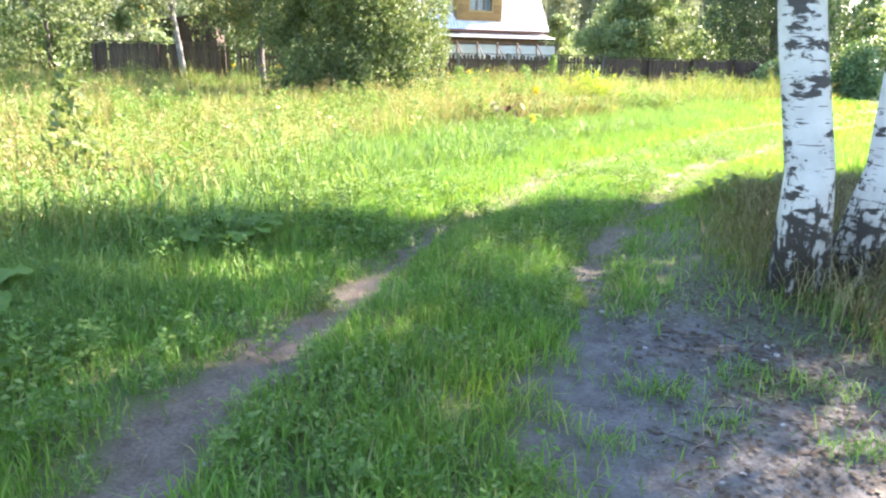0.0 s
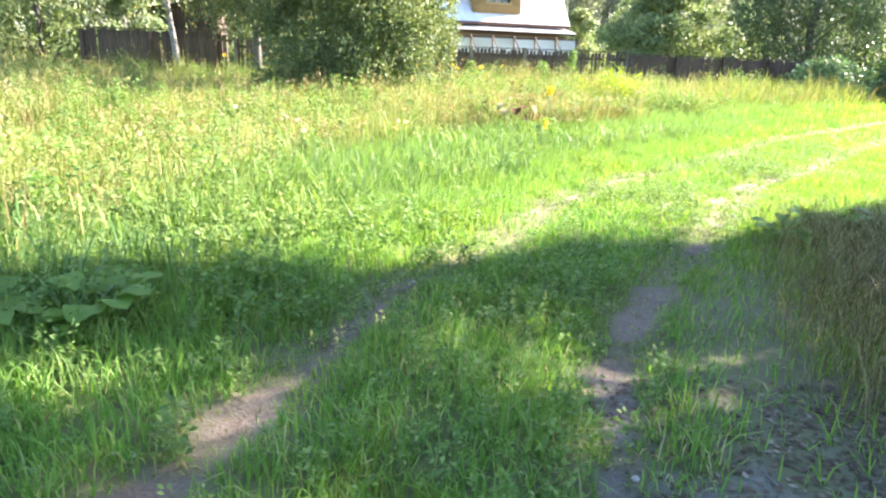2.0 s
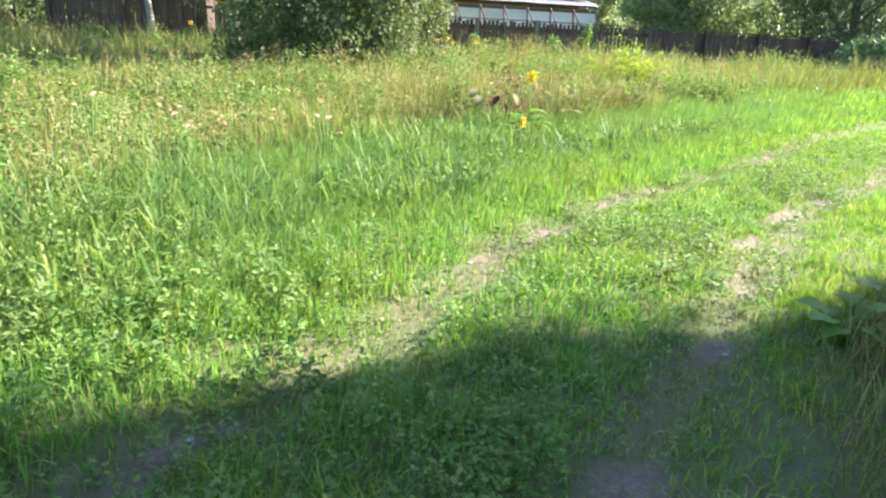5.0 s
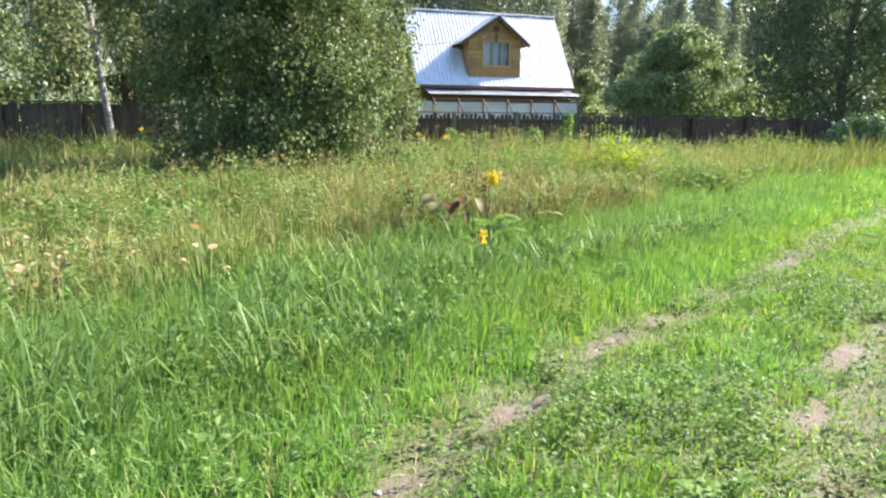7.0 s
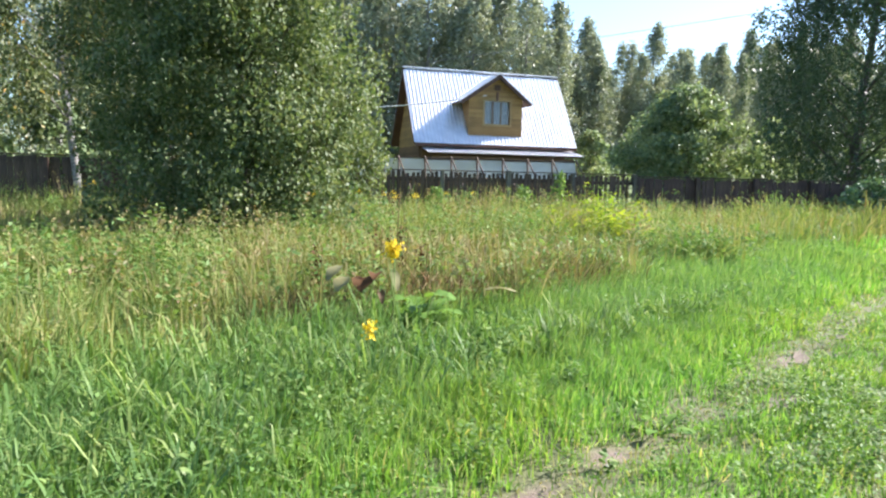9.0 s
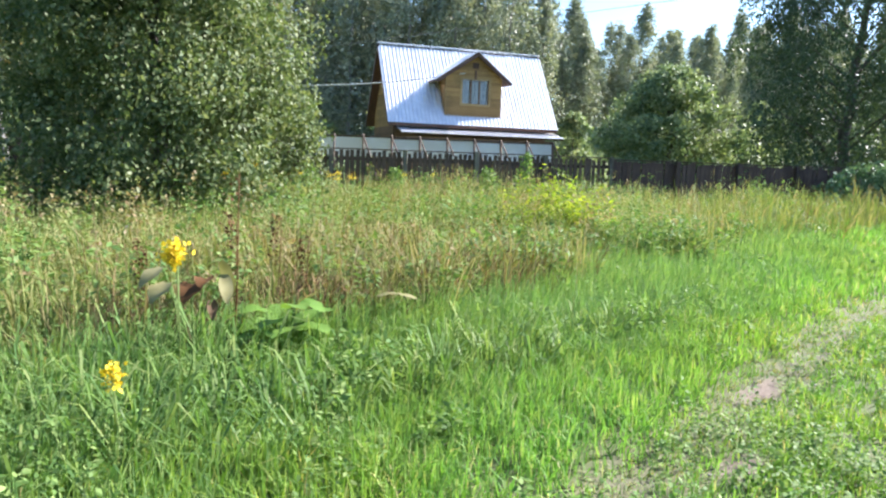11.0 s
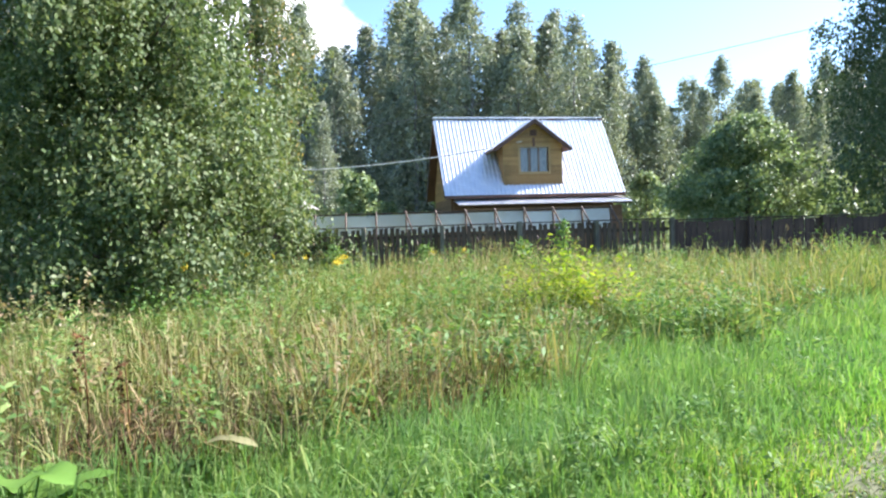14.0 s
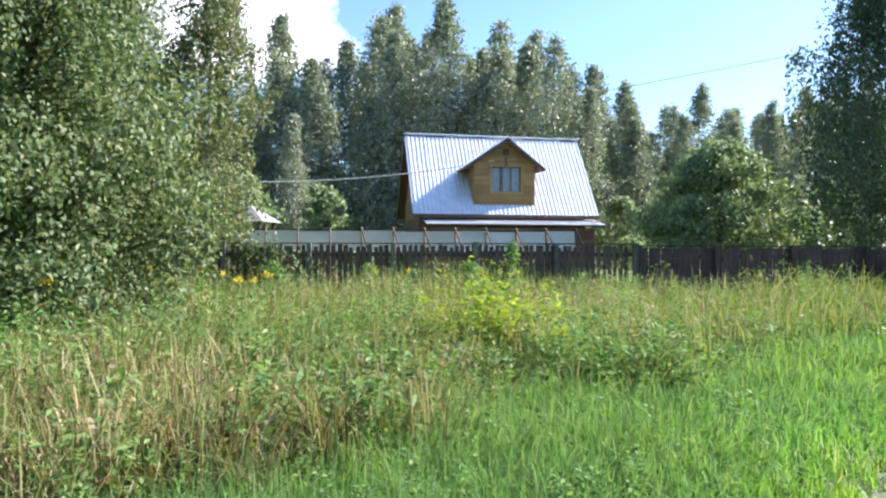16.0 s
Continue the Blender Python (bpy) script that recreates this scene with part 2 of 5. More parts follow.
M_BARK = m_birchbark()
M_BRANCH = wood("branch_bark", (0.05, 0.045, 0.04), (0.14, 0.12, 0.10), (1, 1, 0.2))
M_PALETRUNK = wood("pale_trunk", (0.06, 0.06, 0.055), (0.40, 0.39, 0.37), (1, 1, 3.0))
M_FENCE = wood("weathered_wood", (0.046, 0.031, 0.021), (0.145, 0.102, 0.070), (6, 6, 0.5))
M_FENCEDARK = wood("dark_boards", (0.045, 0.027, 0.02), (0.11, 0.068, 0.05), (5, 5, 0.5))
M_POST = wood("grey_post", (0.10, 0.095, 0.07), (0.21, 0.20, 0.155), (3, 3, 0.6))
M_OCHRE = wood("ochre_cladding", (0.34, 0.19, 0.06), (0.50, 0.30, 0.11), (0.6, 6, 6), 0.6)
M_BROWN = wood("brown_cladding", (0.14, 0.07, 0.04), (0.24, 0.13, 0.075), (0.6, 6, 6), 0.65)
M_TRIM = wood("tan_trim", (0.42, 0.27, 0.11), (0.58, 0.40, 0.19), (3, 3, 3), 0.55)
M_FASCIA = wood("dark_fascia", (0.10, 0.045, 0.03), (0.17, 0.08, 0.05), (1, 4, 4), 0.6)


def m_zinc():
    k = Mat("galvanised_sheet", 0.38, 0.55)
    c = k.ramp(k.noise(2.2, 5), (0.3, (0.62, 0.64, 0.67)), (0.7, (0.80, 0.81, 0.82)))
    c = k.mix(k.mask(k.noise(4, 5, (1, 1, 0.25)), 0.6, 0.75), c, (0.50, 0.50, 0.50))
    return k.color(c).bump(k.noise(30, 3), 0.05, 0.003).m


M_ZINC = m_zinc()


def m_plain(name, a, b, scale=3.0, rough=0.6):
    k = Mat(name, rough)
    return k.color(k.ramp(k.noise(scale, 5), (0.3, a), (0.7, b))).bump(k.noise(scale * 6, 3), 0.15, 0.004).m


M_SHEET = leafy("white_sheeting", [(0.0, (0.70, 0.70, 0.66)), (1.0, (0.82, 0.82, 0.80))], 1.2, (0.9, 0.88, 0.84), 0.5, 0.4, (1.0, 1.0, 0.98))
M_CURTAIN = m_plain("grey_curtain", (0.20, 0.22, 0.26), (0.36, 0.39, 0.44), 6.0)
M_SLATE = m_plain("pale_slate", (0.15, 0.145, 0.125), (0.26, 0.25, 0.22), 5.0, 0.85)
M_CABLE = m_plain("pale_cable", (0.50, 0.50, 0.48), (0.66, 0.66, 0.63), 8.0)
M_WIRE = m_plain("dark_wire", (0.10, 0.10, 0.10), (0.16, 0.16, 0.16), 8.0)
M_STONE = m_plain("stone", (0.22, 0.21, 0.19), (0.42, 0.40, 0.37), 14.0, 0.85)
M_ROOM = m_plain("dark_room", (0.05, 0.045, 0.04), (0.08, 0.07, 0.06))
glass_k = Mat("window_glass", 0.03)
glass_k.b.inputs["Base Color"].default_value = (0.9, 0.93, 0.95, 1)
glass_k.b.inputs["Transmission Weight"].default_value = 1.0
M_GLASS = glass_k.m


# ---- building helpers ----
def empty(name, m=None):
    ob = new(name)
    ob.empty_display_size = 0.2
    if m is not None:
        ob.matrix_world = m
    return ob


def mesh_np(name, verts, faces, material, parent=None, label="", smooth=False):
    me = bpy.data.meshes.new(name)
    me.from_pydata(verts, [], faces)
    me.materials.append(material)
    if smooth:
        me.polygons.foreach_set("use_smooth", [True] * len(me.polygons))
    ob = new(name, me)
    ob.parent = parent
    return tagged(ob, label) if label else ob


def mesh_fast(name, V, loops, sizes, material, parent=None):
    """A large mesh from flat arrays: vertices, corner indices and the corners of each face."""
    me = bpy.data.meshes.new(name)
    me.vertices.add(len(V))
    me.vertices.foreach_set("co", np.asarray(V, np.float32).ravel())
    me.loops.add(len(loops))
    me.loops.foreach_set("vertex_index", np.asarray(loops, np.int32))
    me.polygons.add(len(sizes))
    starts = np.concatenate(([0], np.cumsum(sizes)[:-1])).astype(np.int32)
    me.polygons.foreach_set("loop_start", starts)
    me.update(calc_edges=True)
    me.materials.append(material)
    ob = new(name, me)
    ob.parent = parent
    return ob


def part(name, bm, material, parent, label="", smooth=False):
    me = bpy.data.meshes.new(name)
    bm.to_mesh(me)
    bm.free()
    me.materials.append(material)
    if smooth:
        me.polygons.foreach_set("use_smooth", [True] * len(me.polygons))
    ob = new(name, me)
    ob.parent = parent
    return tagged(ob, label) if label else ob


def box_bm(x0, x1, y0, y1, z0, z1, bevel=0.0, bm=None):
    own = bm if bm is not None else bmesh.new()
    r = bmesh.ops.create_cube(own, size=1.0, matrix=Matrix.Translation(((x0 + x1) / 2, (y0 + y1) / 2, (z0 + z1) / 2)) @ Matrix.Diagonal((x1 - x0, y1 - y0, z1 - z0, 1)))
    if bevel:
        es = list({e for v in r["verts"] for e in v.link_edges})
        bmesh.ops.bevel(own, geom=es, offset=bevel, segments=1, affect="EDGES")
    return own


def tube_arrays(path, radii, sides=8):
    """Vertices and quads of a tapered tube along a path."""
    P = [Vector(p) for p in path]
    V, F = [], []
    for i, p in enumerate(P):
        d = (P[min(i + 1, len(P) - 1)] - P[max(i - 1, 0)]).normalized()
        a = d.cross(Vector((0.31, 0.95, 0.05))).normalized()
        b = d.cross(a)
        for k in range(sides):
            w = 2 * math.pi * k / sides
            V.append(p + (a * math.cos(w) + b * math.sin(w)) * radii[i])
    for i in range(len(P) - 1):
        for k in range(sides):
            k2 = (k + 1) % sides
            F.append((i * sides + k, i * sides + k2, (i + 1) * sides + k2, (i + 1) * sides + k))
    F.append(tuple(range(sides))[::-1])
    F.append(tuple((len(P) - 1) * sides + k for k in range(sides)))
    return [tuple(v) for v in V], F


def tubes(name, list_of, material, parent, label="", sides=6):
    V, F = [], []
    for path, radii in list_of:
        v, f = tube_arrays(path, radii, sides)
        o = len(V)
        V += v
        F += [tuple(i + o for i in q) for q in f]
    return mesh_np(name, V, F, material, parent, label, True)


# ---- the track, the zones and the ground ----
LEFT_RUT = [(-1.9, -4), (-1.3, 0), (-1.08, 2.0), (-1.03, 2.7), (-0.86, 3.3), (-0.71, 3.8), (-0.45, 4.65), (-0.06, 5.95), (0.42, 6.84), (1.4, 8.95), (2.15, 10.2), (3.15, 11.3), (3.9, 12.2), (4.66, 13.3), (5.6, 14.5), (7.2, 16.5), (9.8, 19.2), (14, 23), (24, 31), (60, 60)]
RIGHT_RUT = [(0.2, -4), (0.6, 0), (0.88, 3.7), (1.1, 4.9), (1.24, 5.35), (1.44, 5.75), (1.7, 6.4), (2.2, 7.15), (2.9, 8.5), (3.65, 9.9), (4.5, 11.0), (5.9, 12.6), (7.5, 14.6), (10, 17.3), (15, 21.5), (25, 29), (61, 58)]
LX, LY = np.array(LEFT_RUT).T
RX, RY = np.array(RIGHT_RUT).T
WAY = np.array([e[:2] for _, e, _, _ in PATH])


def left_of(x, y):
    """Metres to the left of the left rut."""
    s = (np.interp(y + 0.3, LY, LX) - np.interp(y - 0.3, LY, LX)) / 0.6
    return (np.interp(y, LY, LX) - x) / np.sqrt(1 + s * s)


def right_of(x, y):
    """Metres to the right of the right rut."""
    s = (np.interp(y + 0.3, RY, RX) - np.interp(y - 0.3, RY, RX)) / 0.6
    return (x - np.interp(y, RY, RX)) / np.sqrt(1 + s * s)


def wave(x, y, s, seed=0.0):
    """Smooth noise, about -1 to 1, over arrays."""
    r = np.zeros_like(x)
    for i in range(5):
        a = 2.4 * i + seed
        f = s * (1 + 0.73 * i)
        r += np.sin(f * (x * math.cos(a) + y * math.sin(a)) + 5.1 * a + 1.7 * np.sin(0.61 * f * (y * math.cos(a) - x * math.sin(a)) + a)) / (1 + 0.5 * i)
    return r / 2.4


BARE_SPOTS = [(1.05, 8.4, 0.22, 0.07), (1.6, 9.2, 0.42, 0.1), (2.25, 10.35, 0.3, 0.08), (2.75, 10.95, 0.14, 0.09), (4.05, 11.95, 0.22, 0.11), (4.7, 13.3, 0.34, 0.11), (5.5, 14.2, 0.2, 0.06),
              (2.3, 7.35, 0.24, 0.08), (2.75, 8.2, 0.18, 0.07), (3.1, 9.2, 0.22, 0.07), (3.75, 10.2, 0.4, 0.1), (4.4, 10.95, 0.14, 0.07), (5.6, 12.3, 0.2, 0.06)]


def bareness(x, y):
    """1 on bare earth, 0 under grass."""
    l, r = left_of(x, y), right_of(x, y)
    gap = 0.5 + 0.5 * wave(x, y, 2.1, 1.0)
    fade = np.clip((20 - y) / 6.0, 0.5, 1)
    wl_ = np.interp(y, [3.0, 4.8, 6.6], [0.24, 0.15, 0.10])
    a = np.clip((wl_ + 0.08 * wave(x, y, 7.0) + 0.05 * wave(x, y, 19.0, 3.0) - np.abs(l)) / 0.1, 0, 1) * np.where(y < 6.4, np.clip(gap * 3 + 0.2, 0, 1), np.clip(gap * 3.2 - 1.75, 0, 1)) * fade
    b = np.clip((0.13 + 0.10 * wave(x, y, 6.0, 2.0) - np.abs(r)) / 0.08, 0, 1) * np.where(y < 6.3, 1.0, np.clip(gap * 3.2 - 1.6, 0, 1)) * fade
    spots_ = np.zeros_like(x)
    for px, py, ra, rb in BARE_SPOTS:
        u, v = (x - px) * 0.64 + (y - py) * 0.77, (y - py) * 0.64 - (x - px) * 0.77
        spots_ = np.maximum(spots_, np.clip((1.1 - np.hypot(u / ra, v / rb) + 0.3 * wave(x, y, 9.0, 1.0) + 0.25 * wave(x, y, 23.0, 2.0)) / 0.35, 0, 1))
    far_ = np.where(y < 6.6, 1.0, 0.0)
    a, b = np.maximum(a * far_, spots_), b * far_
    e = np.hypot((x - 1.4) / 1.1, (y - 2.5) / 1.75) + 0.16 * wave(x, y, 4.5, 3.0) + 0.12 * wave(x, y, 13.0, 1.0)
    c = np.clip((1.05 - e) / 0.3, 0, 1)
    tuft = np.clip((np.hypot((x - 1.62) / 0.3, (y - 3.1) / 0.16) - 0.8) / 0.3, 0, 1)
    worn = 0.45 * np.clip((0.75 - np.abs(r - 0.75)) / 0.3, 0, 1) * np.clip((8.2 - y) / 1.0, 0, 1) * np.clip(0.6 + 0.7 * wave(x, y, 2.3, 6.0), 0, 1)
    tread = 0.42 * np.clip((0.34 - np.minimum(np.abs(l), np.abs(r))) / 0.2, 0, 1) * np.clip(0.65 + 0.6 * wave(x, y, 3.3, 2.0), 0, 1) * np.clip((24 - y) / 8, 0.3, 1)
    return np.maximum(np.maximum(np.maximum(a, b), tread), np.maximum(c * tuft, worn))


def greyness(x, y):
    return np.clip((1.25 - np.hypot((x - 1.5) / 1.0, (y - 2.7) / 1.9)) / 0.3, 0, 1)


def rise(x, y):
    """Ground height."""
    d = np.hypot(x, y - 15)
    h = 0.025 * wave(x, y, 0.9, 4.0) + 0.012 * wave(x, y, 3.1, 5.0)
    h = h * np.clip((60 - d) / 30, 0, 1)
    return h - 0.035 * np.exp(-(left_of(x, y) / 0.22) ** 2) - 0.035 * np.exp(-(right_of(x, y) / 0.24) ** 2)


def near_axis(lo, hi, step, far):
    mid = np.arange(lo, hi, step)
    out = np.geomspace(step, far, 46)
    return np.concatenate((lo - out[::-1], mid, hi + out))


GX, GY = near_axis(-5, 8, 0.09, 2500), near_axis(1, 16, 0.09, 2500)
gx, gy = np.meshgrid(GX, GY)
gx, gy = gx.ravel(), gy.ravel()
GV = np.stack((gx, gy, rise(gx, gy)), 1)
nx_, ny_ = len(GX), len(GY)
gi = (np.arange(ny_ - 1)[:, None] * nx_ + np.arange(nx_ - 1)[None, :]).ravel()
ground = mesh_fast("ground", GV, np.stack((gi, gi + 1, gi + nx_ + 1, gi + nx_), 1).ravel(), np.full(len(gi), 4), M_GROUND)
for key, val in (("bare", bareness(gx, gy)), ("grey", greyness(gx, gy)), ("far", np.clip((np.hypot(gx - 3, gy - 12) - 9) / 10, 0, 1))):
    ground.data.attributes.new(key, "FLOAT", "POINT").data.foreach_set("value", val.astype(np.float32))
ground.data.polygons.foreach_set("use_smooth", [True] * len(ground.data.polygons))
tagged(ground, "grassy ground with a worn two-rut earth track", "ground", kind="structure")

rng = np.random.default_rng(7)


def way_distance(x, y):
    d = np.full(x.shape, 1e9)
    for p in WAY[::2]:
        d = np.minimum(d, (x - p[0]) ** 2 + (y - p[1]) ** 2)
    return np.sqrt(d)


def scatter(n, x0, x1, y0, y1, chance, thin=3.0):
    """Random places in a rectangle; chance(x, y) is the share kept, thinning away from the line walked. Also gives the spread at each place."""
    X, Y = rng.uniform(x0, x1, n), rng.uniform(y0, y1, n)
    d = way_distance(X, Y)
    t = 1 / (1 + (d / thin) ** 2)
    keep = rng.random(n) < t
    X, Y, t = X[keep], Y[keep], t[keep]
    keep = rng.random(len(X)) < chance(X, Y)
    return X[keep], Y[keep], np.sqrt(1 / t[keep])


def blades(name, X, Y, H, W, material, lean=0.35, head=0.0, parent=None, away=None):
    """Grass blades that bend over; head: share of the width by which the upper part swells into a seed head."""
    n = len(X)
    a, b = rng.uniform(0, 2 * math.pi, n), rng.uniform(0, 2 * math.pi, n)
    if away is not None:
        b = away + rng.normal(0, 0.7, n)
    L = H * np.abs(rng.normal(0, lean, n))
    sx, sy = np.cos(a) * W / 2, np.sin(a) * W / 2
    lx, ly = np.cos(b) * L, np.sin(b) * L
    Z = rise(X, Y) - 0.01
    V = np.zeros((n, 5, 3))
    for i, (f, g, w) in enumerate(((0, 0, -1), (0, 0, 1), (0.62, 0.38, 0.8 + head), (0.62, 0.38, -0.8 - head), (1.0, 1.0, 0))):
        V[:, i, 0] = X + lx * g + sx * w
        V[:, i, 1] = Y + ly * g + sy * w
        V[:, i, 2] = Z + H * f * (1 - 0.25 * g * L / np.maximum(H, 1e-6))
    o = np.arange(n)[:, None] * 5
    loops = np.concatenate((o + np.array([[0, 1, 2, 3]]), o + np.array([[3, 2, 4]])), 1).ravel()
    return mesh_fast(name, V.reshape(-1, 3), loops, np.tile([4, 3], n), material, parent)


def arching(name, X, Y, H, W, material, reach=0.6, parent=None, away=None):
    """Broad blades that rise and arch over: each a strip of three pieces."""
    n = len(X)
    b = rng.uniform(0, 2 * math.pi, n) if away is None else away + rng.normal(0, 0.8, n)
    L = H * np.clip(rng.normal(reach, 0.3, n), 0.1, 1.3)
    sx, sy = -np.sin(b) * W / 2, np.cos(b) * W / 2
    Z = rise(X, Y) - 0.01
    V = np.zeros((n, 7, 3))
    bend = rng.uniform(0.75, 1.0, n)
    for i, (f, g, w) in enumerate(((0, 0, -0.6), (0, 0, 0.6), (0.55, 0.2, 1.0), (0.55, 0.2, -1.0), (0.92, 0.58, 0.85), (0.92, 0.58, -0.85), (1.0, 1.0, 0))):
        V[:, i, 0] = X + np.cos(b) * L * g + sx * w
        V[:, i, 1] = Y + np.sin(b) * L * g + sy * w
        V[:, i, 2] = Z + H * (f if i < 6 else bend)
    o = np.arange(n)[:, None] * 7
    loops = np.concatenate((o + np.array([[0, 1, 2, 3]]), o + np.array([[3, 2, 4, 5]]), o + np.array([[5, 4, 6]])), 1).ravel()
    return mesh_fast(name, V.reshape(-1, 3), loops, np.tile([4, 4, 3], n), material, parent)


def tufts(n, x0, x1, y0, y1, chance, thin, per, radius):
    """Places gathered in tufts: the places, the spread, the way out of the tuft and the tuft's own vigour."""
    cx, cy, cs = scatter(n, x0, x1, y0, y1, chance, thin)
    k = len(cx)
    cnt = np.maximum(2, (per * rng.uniform(0.5, 1.5, k)).astype(int))
    i = np.repeat(np.arange(k), cnt)
    vig = rng.uniform(0.55, 1.2, k)[i]
    a, q = rng.uniform(0, 2 * math.pi, len(i)), radius * np.sqrt(cs[i]) * rng.random(len(i)) ** 0.7
    return cx[i] + np.cos(a) * q, cy[i] + np.sin(a) * q, cs[i], a, vig


def leaves(P, N_out, size, droop=0.4, aspect=0.55):
    """Leaf quads at the points P, loosely facing outwards and hanging."""
    n = len(P)
    d = rng.normal(0, 1, (n, 3))
    d[:, 2] -= droop * 2
    d /= np.linalg.norm(d, axis=1)[:, None]
    q = N_out + rng.normal(0, 0.6, (n, 3))
    s = np.cross(d, q)
    s /= np.linalg.norm(s, axis=1)[:, None] + 1e-9
    k = np.cross(s, d)
    S = (size * rng.uniform(0.7, 1.3, n))[:, None]
    V = np.zeros((n, 4, 3))
    V[:, 0] = P
    V[:, 1] = P + d * S * 0.45 + s * S * aspect / 2 + k * S * 0.1
    V[:, 2] = P + d * S
    V[:, 3] = P + d * S * 0.45 - s * S * aspect / 2 + k * S * 0.1
    return V.reshape(-1, 3)


def quads(name, V, material, parent):
    n = len(V) // 4
    return mesh_fast(name, V, np.arange(4 * n), np.full(n, 4), material, parent)


def weeds(name, X, Y, H, material, leaf=0.07, count=14, aspect=0.5, spread=0.35):
    """Broad-leaved plants: upright stems ringed with leaves."""
    n = len(X)
    f = rng.uniform(0.15, 1.0, (n, count))
    a = rng.uniform(0, 2 * math.pi, (n, count))
    R = H[:, None] * spread * (0.25 + 0.5 * rng.random((n, count))) * (1.15 - f)
    P = np.stack((X[:, None] + np.cos(a) * R, Y[:, None] + np.sin(a) * R, rise(X, Y)[:, None] + H[:, None] * f), 2).reshape(-1, 3)
    out = np.stack((np.cos(a) * 0.5, np.sin(a) * 0.5, np.full(a.shape, 1.0)), 2).reshape(-1, 3)
    sz = np.repeat(leaf * (0.6 + 0.8 * rng.random(n)), count)
    n2 = len(P)
    d = np.stack((np.cos(a), np.sin(a), rng.normal(0.15, 0.4, a.shape)), 2).reshape(-1, 3)
    d /= np.linalg.norm(d, axis=1)[:, None]
    s = np.cross(d, out + rng.normal(0, 0.4, (n2, 3)))
    s /= np.linalg.norm(s, axis=1)[:, None] + 1e-9
    V = np.zeros((n2, 4, 3))
    S = sz[:, None]
    V[:, 0], V[:, 2] = P, P + d * S
    V[:, 1] = P + d * S * 0.45 + s * S * aspect / 2 + out * S * 0.08
    V[:, 3] = P + d * S * 0.45 - s * S * aspect / 2 + out * S * 0.08
    return quads(name, V.reshape(-1, 3), material, None)


# ---- fence ----
FENCE_A, FENCE_TURN = Vector((0.37, 28.67, 0)), 14.5
fence_m = pose(FENCE_A.x, FENCE_A.y, 0, 0, 0, FENCE_TURN)


def picket_mesh(w, h, t, tip):
    bm = bmesh.new()
    box_bm(-w / 2, w / 2, -t / 2, t / 2, 0.08, h, 0, bm)
    for v in bm.verts:
        if v.co.z > h - 0.01:
            v.co.z -= tip if v.co.x < 0 else 0.0
    me = bpy.data.meshes.new("picket")
    bm.to_mesh(me)
    bm.free()
    return me


def fence(name, u0, u1, step, width, height, mat, label, post_h, post_mat):
    """Posts, two rails, a capping board and single upright boards along the fence line from u0 to u1."""
    root = empty(name, fence_m @ pose(u0, 0, 0))
    L = u1 - u0
    kinds = [picket_mesh(width * s, height + dh, 0.022, tip) for s, dh, tip in ((1, 0, 0.01), (0.9, -0.03, 0.0), (1.05, 0.02, 0.015))]
    for me in kinds:
        me.materials.append(mat)
    for i in range(int(L / step)):
        ob = new("picket", kinds[rng.integers(3)])
        ob.parent = root
        ob.matrix_local = pose((i + 0.5) * step, -0.035, rng.normal(0, 0.012), 0, rng.normal(0, 0.7), 0)
    for z in (0.42, height - 0.28):
        part("rail", box_bm(0, L, 0, 0.045, z, z + 0.09, 0.006), mat, root)
    part("cap_board", box_bm(0, L, -0.06, 0.05, height + 0.03, height + 0.065, 0.004), mat, root, "dark capping board")
    for k in range(int(L / 2.12) + 1):
        part("post", box_bm(k * 2.12 - 0.06, k * 2.12 + 0.06, -0.17, -0.05, 0.0, post_h + 0.02 * (k % 3), 0.008), post_mat, root, "pale grey squared post")
    return tagged(root, label, "fence")


fence("picket_fence", -8.48, 6.36, 0.15, 0.106, 1.57, M_FENCE, "weathered grey picket fence standing in tall weeds", 1.62, M_POST)
fence("board_fence", 6.46, 17.1, 0.155, 0.15, 1.52, M_FENCEDARK, "dark brown close-boarded fence behind the meadow", 1.55, M_FENCEDARK)
fence("board_fence", -13.4, -8.6, 0.155, 0.15, 1.75, M_FENCE, "dark grey board fence under the trees", 1.7, M_FENCEDARK)

# ---- house ----
HOUSE_TURN = 21.5
house = empty("house", pose(-2.285, 43.2, 0, 0, 0, HOUSE_TURN))
tagged(house, "wooden country house with a bright metal roof and a dormer", "house")
HL, EAVE, RIDGE, RUN = 9.40, 3.19, 7.41, 2.88
SLOPE = math.atan2(RIDGE - EAVE, RUN)


def ribbed(length, width, rib=0.2, depth=0.032):
    """A profiled metal sheet: width along x, length along y, with trapezoid ribs."""
    xs, zs = [], []
    n = max(1, round(width / rib))
    r = width / n
    for i in range(n):
        for f, z in ((0.0, 0), (0.55, 0), (0.65, depth), (0.9, depth)):
            xs.append((i + f) * r)
            zs.append(z)
    xs.append(width)
    zs.append(0)
    k = len(xs)
    V = [(x, y, z) for y in (0, length) for x, z in zip(xs, zs)] + [(x, y, z - 0.012) for y in (0, length) for x, z in zip(xs, zs)]
    F = [(i, i + 1, k + i + 1, k + i) for i in range(k - 1)] + [(2 * k + i, 3 * k + i, 3 * k + i + 1, 2 * k + i + 1) for i in range(k - 1)]
    F += [(i, 2 * k + i, 2 * k + i + 1, i + 1) for i in range(k - 1)] + [(k + i, k + i + 1, 3 * k + i + 1, 3 * k + i) for i in range(k - 1)]
    return V, F


